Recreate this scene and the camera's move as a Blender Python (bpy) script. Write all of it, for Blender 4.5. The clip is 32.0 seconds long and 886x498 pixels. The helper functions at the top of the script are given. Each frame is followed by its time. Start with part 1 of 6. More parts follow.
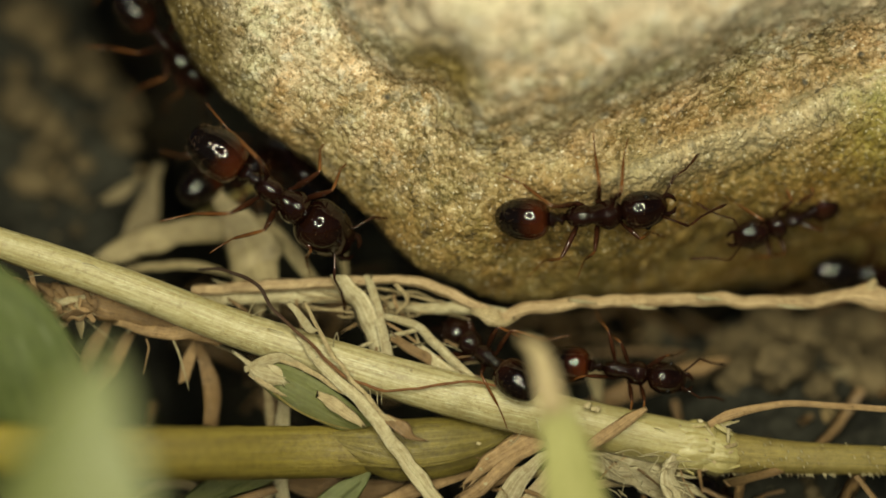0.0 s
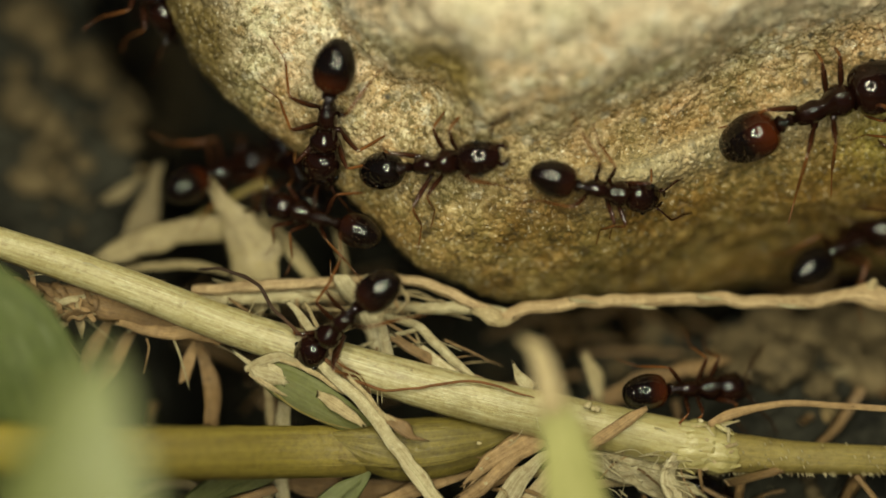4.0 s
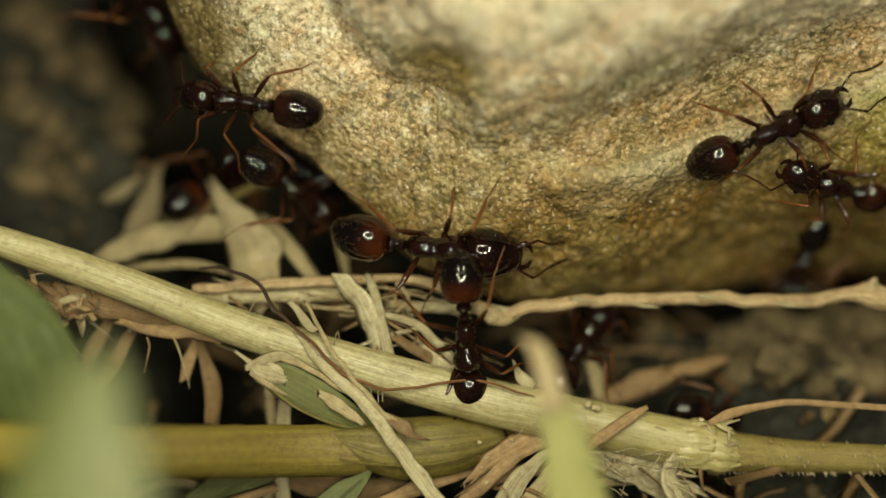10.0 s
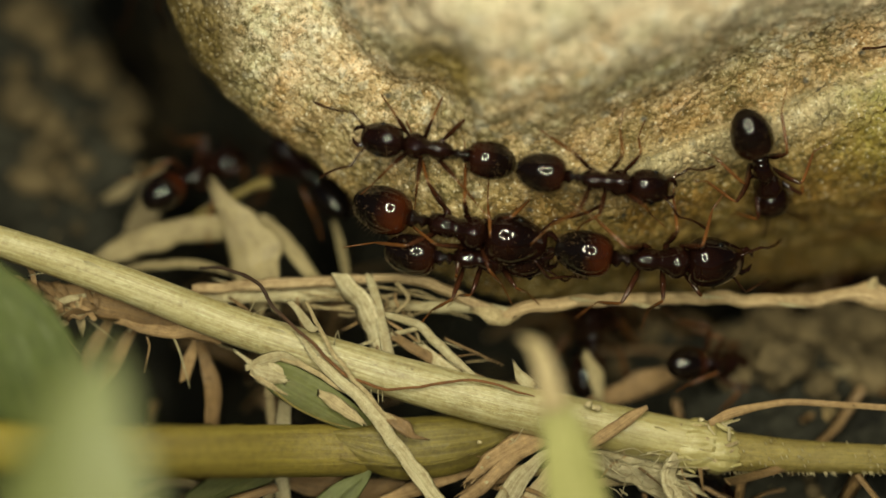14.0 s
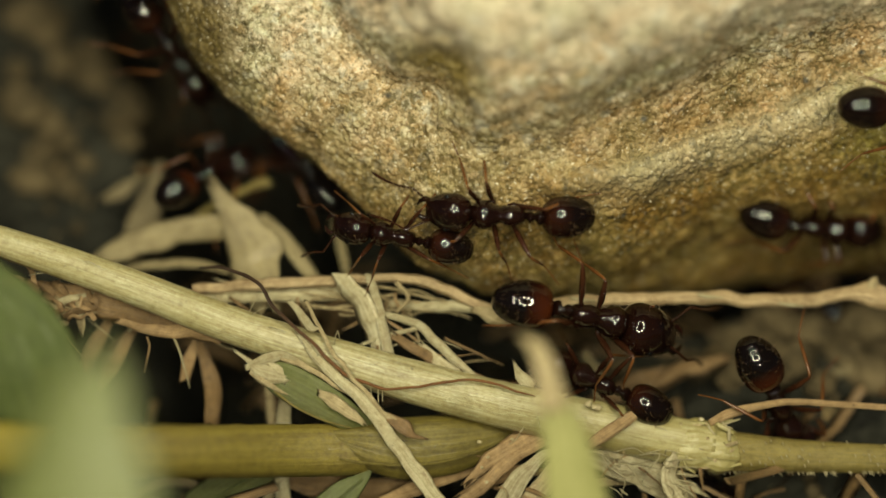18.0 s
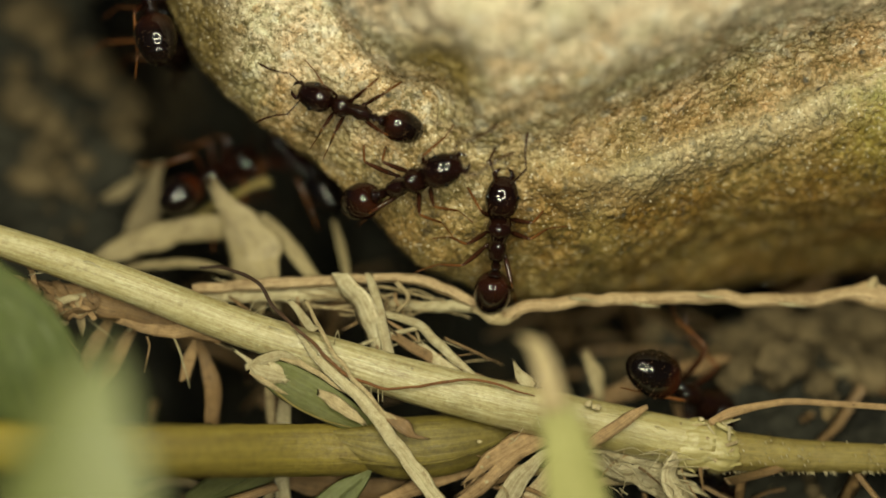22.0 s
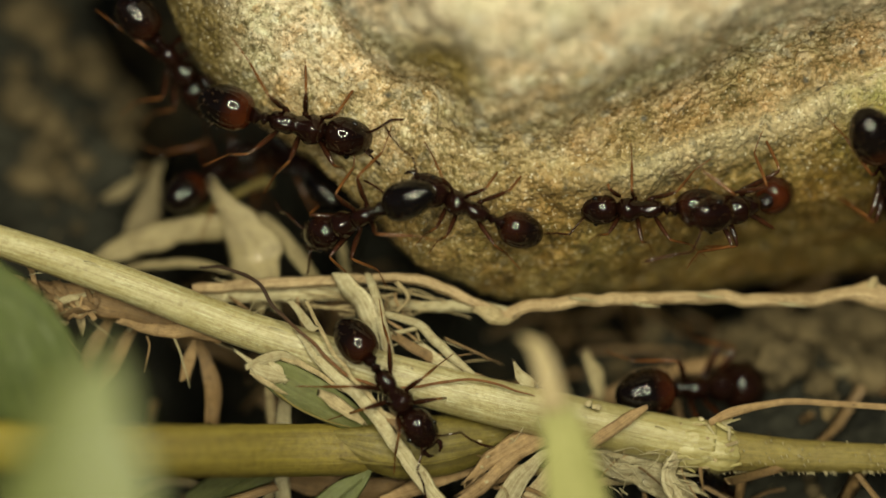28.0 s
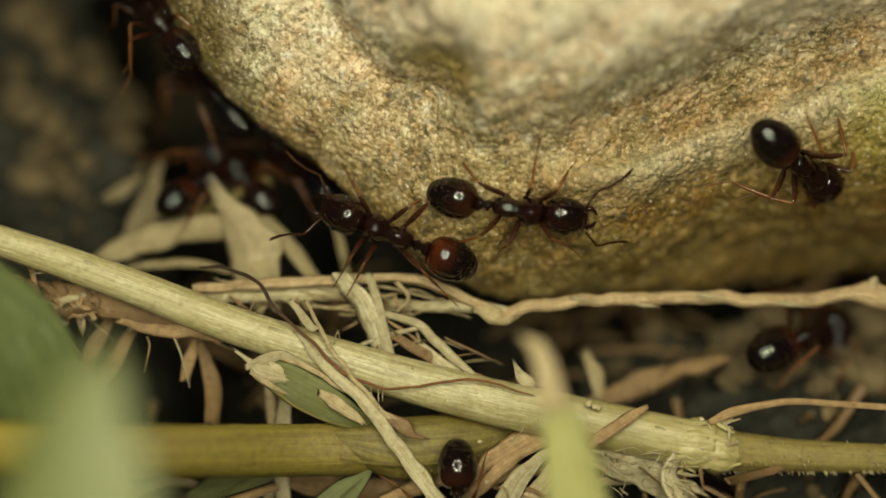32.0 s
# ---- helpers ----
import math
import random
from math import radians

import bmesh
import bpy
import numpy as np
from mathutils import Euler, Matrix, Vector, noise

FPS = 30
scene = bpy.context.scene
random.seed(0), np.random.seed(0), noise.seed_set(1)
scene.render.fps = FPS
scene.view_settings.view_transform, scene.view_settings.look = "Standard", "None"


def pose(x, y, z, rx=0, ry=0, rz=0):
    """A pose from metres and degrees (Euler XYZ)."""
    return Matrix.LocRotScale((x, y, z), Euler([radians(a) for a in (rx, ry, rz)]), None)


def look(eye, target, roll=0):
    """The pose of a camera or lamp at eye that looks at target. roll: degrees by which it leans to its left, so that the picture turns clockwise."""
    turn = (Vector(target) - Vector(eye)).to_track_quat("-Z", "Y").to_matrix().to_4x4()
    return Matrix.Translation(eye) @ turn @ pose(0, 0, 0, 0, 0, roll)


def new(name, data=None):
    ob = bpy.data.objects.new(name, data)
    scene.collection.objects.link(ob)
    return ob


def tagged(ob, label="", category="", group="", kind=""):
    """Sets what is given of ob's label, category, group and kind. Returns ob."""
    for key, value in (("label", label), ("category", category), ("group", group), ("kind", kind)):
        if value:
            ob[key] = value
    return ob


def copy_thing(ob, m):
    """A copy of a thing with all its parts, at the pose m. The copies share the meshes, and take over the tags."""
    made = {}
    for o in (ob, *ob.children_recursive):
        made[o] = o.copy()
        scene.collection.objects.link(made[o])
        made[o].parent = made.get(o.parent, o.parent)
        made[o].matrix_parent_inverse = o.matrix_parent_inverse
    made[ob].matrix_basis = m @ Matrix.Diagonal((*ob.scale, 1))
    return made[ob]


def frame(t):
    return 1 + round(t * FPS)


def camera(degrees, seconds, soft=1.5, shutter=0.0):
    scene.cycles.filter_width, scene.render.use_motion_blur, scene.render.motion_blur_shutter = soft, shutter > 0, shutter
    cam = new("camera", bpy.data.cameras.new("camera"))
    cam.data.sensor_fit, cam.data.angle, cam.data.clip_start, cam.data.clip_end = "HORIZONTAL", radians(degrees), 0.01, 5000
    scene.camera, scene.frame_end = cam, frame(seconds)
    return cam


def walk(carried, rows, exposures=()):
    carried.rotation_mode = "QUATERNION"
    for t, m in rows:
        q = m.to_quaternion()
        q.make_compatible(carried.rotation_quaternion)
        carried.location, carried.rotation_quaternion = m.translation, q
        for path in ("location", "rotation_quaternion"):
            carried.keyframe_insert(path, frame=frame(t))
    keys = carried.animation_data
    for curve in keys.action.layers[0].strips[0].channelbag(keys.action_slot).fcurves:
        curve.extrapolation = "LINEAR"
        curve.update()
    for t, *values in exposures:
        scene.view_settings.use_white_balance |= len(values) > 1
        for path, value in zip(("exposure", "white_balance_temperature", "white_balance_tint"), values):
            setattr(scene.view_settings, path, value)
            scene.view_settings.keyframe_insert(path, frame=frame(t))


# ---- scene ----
# The place is drafted on a face that leans with the lens: x to the right and y down in
# steps of 1/65.33 mm, c in mm from that face towards the lens.
GAP = 0.070            # lens to drafting face, m
STEP = 0.001 / 65.3333
TILT = radians(35)     # the lens looks down by this much
RIGHT = Vector((1, 0, 0))
UP = Vector((0, math.sin(TILT), math.cos(TILT)))
NEAR = Vector((0, -math.cos(TILT), math.sin(TILT)))
MID = Vector((0, 0, 0.0066))
EYE = MID + NEAR * GAP


def spot(x, y, c=0.0):
    k = (GAP - c * 0.001) / GAP * STEP
    return MID + RIGHT * ((x - 784) * k) + UP * ((441 - y) * k) + NEAR * (c * 0.001)


cam = camera(19.46, 32.0, soft=1.6)
cam.data.dof.use_dof = True
cam.data.dof.focus_distance = GAP
cam.data.dof.aperture_fstop = 18.5


def stand(dx, dy):
    eye = EYE + RIGHT * (dx * STEP) + UP * (dy * STEP)
    return look(eye, eye - NEAR)


walk(cam, [(0.0, stand(0.6, 0.6)), (0.5, stand(0, 0)), (6.0, stand(0, 0)), (8.0, stand(-0.5, -1.6)), (12.0, stand(-1, -1.8)),
           (19.0, stand(-1, -2.6)), (25.0, stand(-1, -3)), (32.0, stand(-1.3, -3))])

# ---- light: a dim overcast sky and the ring of small white lamps round the lens ----
world = bpy.data.worlds.new("world")
scene.world = world
world.use_nodes = True
sky = world.node_tree.nodes.new("ShaderNodeTexSky")
sky.sky_type, sky.sun_disc, sky.sun_elevation, sky.sun_rotation = "NISHITA", False, radians(50), radians(200)
world.node_tree.links.new(sky.outputs[0], world.node_tree.nodes["Background"].inputs[0])
world.node_tree.nodes["Background"].inputs[1].default_value = 0.006

RING = 0.022
for i in range(9):
    lamp = bpy.data.lights.new("ring_lamp", "AREA")
    lamp.shape, lamp.size, lamp.energy, lamp.color = "DISK", 0.0046, 0.0083, (1.0, 0.95, 0.66)
    ang = 2 * math.pi * (i + 0.5) / 9
    at = MID + NEAR * 0.069 + UP * 0.018 + (RIGHT * math.cos(ang) + UP * math.sin(ang)) * RING
    new("ring_lamp", lamp).matrix_world = look(at, MID)


# ---- materials ----
def material(name, rough=0.7, spec=0.4):
    m = bpy.data.materials.new(name)
    m.use_nodes = True
    b = m.node_tree.nodes["Principled BSDF"]
    b.inputs["Roughness"].default_value = rough
    b.inputs["Specular IOR Level"].default_value = spec
    return m, m.node_tree.nodes, m.node_tree.links, b


def node(nodes, kind, **inputs):
    n = nodes.new(kind)
    for k, v in inputs.items():
        n.inputs[k.replace("_", " ")].default_value = v
    return n


def ramp(nodes, links, source, stops):
    r = nodes.new("ShaderNodeValToRGB")
    while len(r.color_ramp.elements) < len(stops):
        r.color_ramp.elements.new(0.5)
    for e, (pos, col) in zip(r.color_ramp.elements, stops):
        e.position, e.color = pos, (*col, 1)
    links.new(source, r.inputs[0])
    return r.outputs[0]


def mix(nodes, links, fac, a, b, how="MIX"):
    n = nodes.new("ShaderNodeMix")
    n.data_type, n.blend_type = "RGBA", how
    for sock, val in ((n.inputs[0], fac), (n.inputs[6], a), (n.inputs[7], b)):
        if hasattr(val, "is_linked"):
            links.new(val, sock)
        else:
            sock.default_value = val if isinstance(val, float) else (*val, 1)
    return n.outputs[2]


def grain(nodes, links, coord, scale, detail=4.0, rough=0.6, stretch=None):
    if stretch:
        mp = nodes.new("ShaderNodeMapping")
        mp.inputs["Scale"].default_value = stretch
        links.new(coord, mp.inputs[0])
        coord = mp.outputs[0]
    n = node(nodes, "ShaderNodeTexNoise", Scale=scale, Detail=detail, Roughness=rough)
    links.new(coord, n.inputs["Vector"])
    return n.outputs[0]


def bump(nodes, links, b, height, strength, distance):
    n = node(nodes, "ShaderNodeBump", Strength=strength, Distance=distance)
    links.new(height, n.inputs["Height"])
    links.new(n.outputs[0], b.inputs["Normal"])
    soft = node(nodes, "ShaderNodeBump", Strength=strength * 0.3, Distance=distance)
    links.new(height, soft.inputs["Height"]), links.new(soft.outputs[0], b.inputs["Coat Normal"])


def spread(nodes, links, val, lo, hi):
    n = nodes.new("ShaderNodeMapRange")
    n.inputs[1].default_value, n.inputs[2].default_value = lo, hi
    links.new(val, n.inputs[0])
    return n.outputs[0]


def stone_material():
    m, ns, ls, b = material("sandstone", 0.62, 0.45)
    co = ns.new("ShaderNodeTexCoord").outputs["Object"]
    broad = grain(ns, ls, co, 150, 4)
    mid = grain(ns, ls, co, 1900, 8, 0.78)
    fine = grain(ns, ls, co, 12000, 4, 0.7)
    # sand grains: irregular cells, each with its own tone
    warp = node(ns, "ShaderNodeTexNoise", Scale=2500.0, Detail=3.0)
    ls.new(co, warp.inputs["Vector"])
    shift = ns.new("ShaderNodeVectorMath")
    shift.operation = "MULTIPLY_ADD"
    shift.inputs[1].default_value = (0.00014, 0.00014, 0.00014)
    ls.new(warp.outputs["Color"], shift.inputs[0]), ls.new(co, shift.inputs[2])
    cells = []
    for scale in (8200.0, 3400.0):
        v = node(ns, "ShaderNodeTexVoronoi", Scale=scale)
        ls.new(shift.outputs[0], v.inputs["Vector"])
        s = ns.new("ShaderNodeSeparateColor")
        ls.new(v.outputs["Color"], s.inputs[0])
        cells.append((s.outputs, v.outputs["Distance"]))
    small, large = cells
    tone = ns.new("ShaderNodeMix")
    tone.inputs[0].default_value = 0.80
    ls.new(small[0][0], tone.inputs[2]), ls.new(mid, tone.inputs[3])
    base = ramp(ns, ls, tone.outputs[0], [(0.28, (0.09, 0.062, 0.026)), (0.39, (0.31, 0.23, 0.115)), (0.49, (0.56, 0.458, 0.305)), (0.58, (0.70, 0.605, 0.44)), (0.70, (0.88, 0.82, 0.69))])
    base = mix(ns, ls, spread(ns, ls, broad, 0.45, 0.65), base, mix(ns, ls, 0.35, base, (0.44, 0.41, 0.33)))
    # pinkish and greenish-grey patches, a few translucent quartz grains and ochre grains
    blush = ramp(ns, ls, grain(ns, ls, co, 520, 8, 0.75), [(0.36, (0.84, 0.96, 0.88)), (0.50, (1.0, 1.0, 1.0)), (0.64, (1.12, 0.93, 0.78))])
    base = mix(ns, ls, 1.0, base, blush, "MULTIPLY")
    base = mix(ns, ls, spread(ns, ls, large[0][0], 0.88, 0.93), base, mix(ns, ls, 0.55, base, (0.60, 0.60, 0.53)))
    base = mix(ns, ls, spread(ns, ls, large[0][1], 0.90, 0.95), base, mix(ns, ls, 0.45, base, (0.50, 0.30, 0.11)))
    # moss film: olive, between the grains, more on the lower face (object z) and on the far side (object x); part of it
    # is the underside's shade put into the colour
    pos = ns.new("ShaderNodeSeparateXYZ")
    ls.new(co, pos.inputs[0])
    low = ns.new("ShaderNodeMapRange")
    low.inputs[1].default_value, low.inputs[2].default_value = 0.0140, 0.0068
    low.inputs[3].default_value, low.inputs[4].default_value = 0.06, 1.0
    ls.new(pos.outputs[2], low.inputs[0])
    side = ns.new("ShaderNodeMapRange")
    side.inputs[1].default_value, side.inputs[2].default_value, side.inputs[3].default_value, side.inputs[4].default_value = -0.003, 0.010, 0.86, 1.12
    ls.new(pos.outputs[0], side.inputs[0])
    # weight of the moss and of the underside shade painted with it
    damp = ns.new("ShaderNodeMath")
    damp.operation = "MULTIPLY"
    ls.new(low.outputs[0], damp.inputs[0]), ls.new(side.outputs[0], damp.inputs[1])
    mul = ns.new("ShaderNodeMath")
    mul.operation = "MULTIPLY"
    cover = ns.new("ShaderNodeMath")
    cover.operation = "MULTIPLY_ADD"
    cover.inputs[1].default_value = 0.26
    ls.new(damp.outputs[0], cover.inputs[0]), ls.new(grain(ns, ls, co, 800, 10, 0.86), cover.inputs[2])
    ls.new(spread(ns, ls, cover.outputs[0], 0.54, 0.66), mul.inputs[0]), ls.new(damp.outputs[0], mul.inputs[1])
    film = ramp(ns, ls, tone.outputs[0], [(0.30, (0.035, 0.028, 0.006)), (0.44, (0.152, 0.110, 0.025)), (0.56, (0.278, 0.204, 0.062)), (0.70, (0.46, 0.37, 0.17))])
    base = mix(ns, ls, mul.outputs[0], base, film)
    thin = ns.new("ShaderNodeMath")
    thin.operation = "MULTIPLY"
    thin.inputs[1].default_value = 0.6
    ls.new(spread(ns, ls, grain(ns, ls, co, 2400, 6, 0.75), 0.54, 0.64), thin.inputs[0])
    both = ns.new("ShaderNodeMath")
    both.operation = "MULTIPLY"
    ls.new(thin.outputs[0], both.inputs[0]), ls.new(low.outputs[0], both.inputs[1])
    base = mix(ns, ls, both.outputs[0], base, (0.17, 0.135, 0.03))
    # olive stain in the hollow of the upper face
    gap = ns.new("ShaderNodeVectorMath")
    gap.operation = "DISTANCE"
    gap.inputs[1].default_value = spot(778, 130, 2.0)
    ls.new(shift.outputs[0], gap.inputs[0])
    ring = ns.new("ShaderNodeMath")
    ring.operation = "MULTIPLY_ADD"
    ring.inputs[1].default_value = 0.0016
    ls.new(grain(ns, ls, co, 420, 6, 0.7), ring.inputs[0]), ls.new(gap.outputs["Value"], ring.inputs[2])
    base = mix(ns, ls, spread(ns, ls, ring.outputs[0], 0.0024, 0.0014), base, film)
    # ochre and rust on the underside, in blotches
    under = ns.new("ShaderNodeMapRange")
    under.inputs[1].default_value, under.inputs[2].default_value = 0.0105, 0.0065
    ls.new(pos.outputs[2], under.inputs[0])
    rust = ns.new("ShaderNodeMath")
    rust.operation = "MULTIPLY"
    ls.new(under.outputs[0], rust.inputs[0]), ls.new(spread(ns, ls, grain(ns, ls, co, 330, 7, 0.7), 0.38, 0.60), rust.inputs[1])
    base = mix(ns, ls, rust.outputs[0], base, mix(ns, ls, 1.0, base, (0.80, 0.58, 0.33), "MULTIPLY"))
    # dark brown film on the rim beside the hollow
    rim = ns.new("ShaderNodeMath")
    rim.operation = "MULTIPLY_ADD"
    rim.inputs[1].default_value = 0.0022
    ls.new(grain(ns, ls, co, 900, 8, 0.8), rim.inputs[0]), ls.new(pos.outputs[0], rim.inputs[2])
    base = mix(ns, ls, spread(ns, ls, rim.outputs[0], -0.0041, -0.0052), base, mix(ns, ls, 0.6, film, (0.065, 0.045, 0.016)))
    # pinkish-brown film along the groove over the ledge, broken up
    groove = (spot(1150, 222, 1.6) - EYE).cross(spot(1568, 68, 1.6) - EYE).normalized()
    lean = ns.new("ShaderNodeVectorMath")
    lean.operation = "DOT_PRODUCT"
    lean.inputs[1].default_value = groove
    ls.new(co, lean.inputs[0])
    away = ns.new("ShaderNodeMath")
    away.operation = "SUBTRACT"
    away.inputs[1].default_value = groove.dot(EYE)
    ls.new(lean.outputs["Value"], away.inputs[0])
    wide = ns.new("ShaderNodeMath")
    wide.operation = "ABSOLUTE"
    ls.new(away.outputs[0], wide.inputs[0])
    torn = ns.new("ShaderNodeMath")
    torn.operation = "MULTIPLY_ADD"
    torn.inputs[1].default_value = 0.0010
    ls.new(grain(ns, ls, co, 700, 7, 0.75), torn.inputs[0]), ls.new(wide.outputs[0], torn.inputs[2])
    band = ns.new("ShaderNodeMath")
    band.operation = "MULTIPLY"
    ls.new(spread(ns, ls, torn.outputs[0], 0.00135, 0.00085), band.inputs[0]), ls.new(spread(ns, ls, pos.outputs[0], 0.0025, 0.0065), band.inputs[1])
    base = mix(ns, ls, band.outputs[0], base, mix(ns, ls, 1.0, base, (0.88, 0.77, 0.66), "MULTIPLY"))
    # pale grey-green crust on the lip under the groove
    lip = []
    for lo, hi in ((0.0005, 0.0009), (0.0021, 0.0013)):
        step = ns.new("ShaderNodeMath")
        step.operation = "MULTIPLY_ADD"
        step.inputs[1].default_value = 0.0009
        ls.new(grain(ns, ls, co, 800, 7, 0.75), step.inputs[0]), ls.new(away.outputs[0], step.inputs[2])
        lip.append(spread(ns, ls, step.outputs[0], lo + 0.00045, hi + 0.00045))
    both_sides = ns.new("ShaderNodeMath")
    both_sides.operation = "MULTIPLY"
    ls.new(lip[0], both_sides.inputs[0]), ls.new(lip[1], both_sides.inputs[1])
    pale = ns.new("ShaderNodeMath")
    pale.operation = "MULTIPLY"
    ls.new(both_sides.outputs[0], pale.inputs[0]), ls.new(spread(ns, ls, pos.outputs[0], 0.0030, 0.0060), pale.inputs[1])
    base = mix(ns, ls, pale.outputs[0], base, mix(ns, ls, 0.26, base, (0.60, 0.57, 0.41)))
    # upper face painted paler above a ragged height: lamp brightness put into the colour
    bright_top = ns.new("ShaderNodeMath")
    bright_top.operation = "MULTIPLY_ADD"
    bright_top.inputs[1].default_value = 0.0014
    ls.new(grain(ns, ls, co, 380, 6, 0.7), bright_top.inputs[0]), ls.new(pos.outputs[2], bright_top.inputs[2])
    base = mix(ns, ls, spread(ns, ls, bright_top.outputs[0], 0.0124, 0.0137), base, mix(ns, ls, 0.30, base, (0.88, 0.77, 0.59)))
    # green algae on the side of the ledge
    algae = ns.new("ShaderNodeVectorMath")
    algae.operation = "DISTANCE"
    algae.inputs[1].default_value = spot(1580, 255, -0.3)
    ls.new(shift.outputs[0], algae.inputs[0])
    patch = ns.new("ShaderNodeMath")
    patch.operation = "MULTIPLY_ADD"
    patch.inputs[1].default_value = 0.0050
    ls.new(grain(ns, ls, co, 750, 8, 0.8), patch.inputs[0]), ls.new(algae.outputs["Value"], patch.inputs[2])
    base = mix(ns, ls, spread(ns, ls, patch.outputs[0], 0.0047, 0.0034), base, mix(ns, ls, 1.0, base, (0.76, 0.84, 0.42), "MULTIPLY"))
    # olive lichen specks in clusters
    crust = ns.new("ShaderNodeMath")
    crust.operation = "MULTIPLY_ADD"
    crust.inputs[1].default_value = 0.45
    ls.new(grain(ns, ls, co, 420, 5, 0.7), crust.inputs[0]), ls.new(grain(ns, ls, co, 4200, 6, 0.8), crust.inputs[2])
    base = mix(ns, ls, spread(ns, ls, crust.outputs[0], 0.785, 0.835), base, mix(ns, ls, 0.75, base, (0.085, 0.068, 0.016)))
    # pepper and salt at the size of the grains
    pepper = grain(ns, ls, co, 9500, 3, 0.6)
    base = mix(ns, ls, spread(ns, ls, pepper, 0.605, 0.66), base, mix(ns, ls, 0.7, base, (0.10, 0.075, 0.03)))
    base = mix(ns, ls, spread(ns, ls, pepper, 0.38, 0.32), base, mix(ns, ls, 0.6, base, (0.86, 0.80, 0.64)))
    # dark mineral specks and pits
    speck = node(ns, "ShaderNodeTexVoronoi", Scale=900.0)
    ls.new(shift.outputs[0], speck.inputs["Vector"])
    base = mix(ns, ls, spread(ns, ls, speck.outputs["Distance"], 0.12, 0.04), base, (0.075, 0.066, 0.048))
    base = mix(ns, ls, spread(ns, ls, mid, 0.42, 0.34), base, (0.075, 0.052, 0.022))
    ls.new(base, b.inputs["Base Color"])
    add = ns.new("ShaderNodeMath")
    add.operation = "SUBTRACT"
    ls.new(fine, add.inputs[0]), ls.new(small[1], add.inputs[1])
    bump(ns, ls, b, add.outputs[0], 0.4, 0.00004)
    return m


def soil_material(name, dark, light):
    m, ns, ls, b = material(name, 0.9, 0.25)
    co = ns.new("ShaderNodeTexCoord").outputs["Object"]
    col = ramp(ns, ls, grain(ns, ls, co, 620, 6, 0.75), [(0.34, dark), (0.55, light), (0.8, tuple(min(1, v * 1.7) for v in light))])
    lot = ramp(ns, ls, ns.new("ShaderNodeNewGeometry").outputs["Random Per Island"], [(0.0, (0.45, 0.45, 0.45)), (0.7, (1.0, 0.98, 0.94)), (0.9, (1.7, 1.6, 1.4)), (1.0, (3.2, 2.9, 2.4))])
    col = mix(ns, ls, 1.0, col, lot, "MULTIPLY")
    ls.new(col, b.inputs["Base Color"])
    bump(ns, ls, b, grain(ns, ls, co, 2500, 5, 0.7), 0.8, 0.00012)
    return m


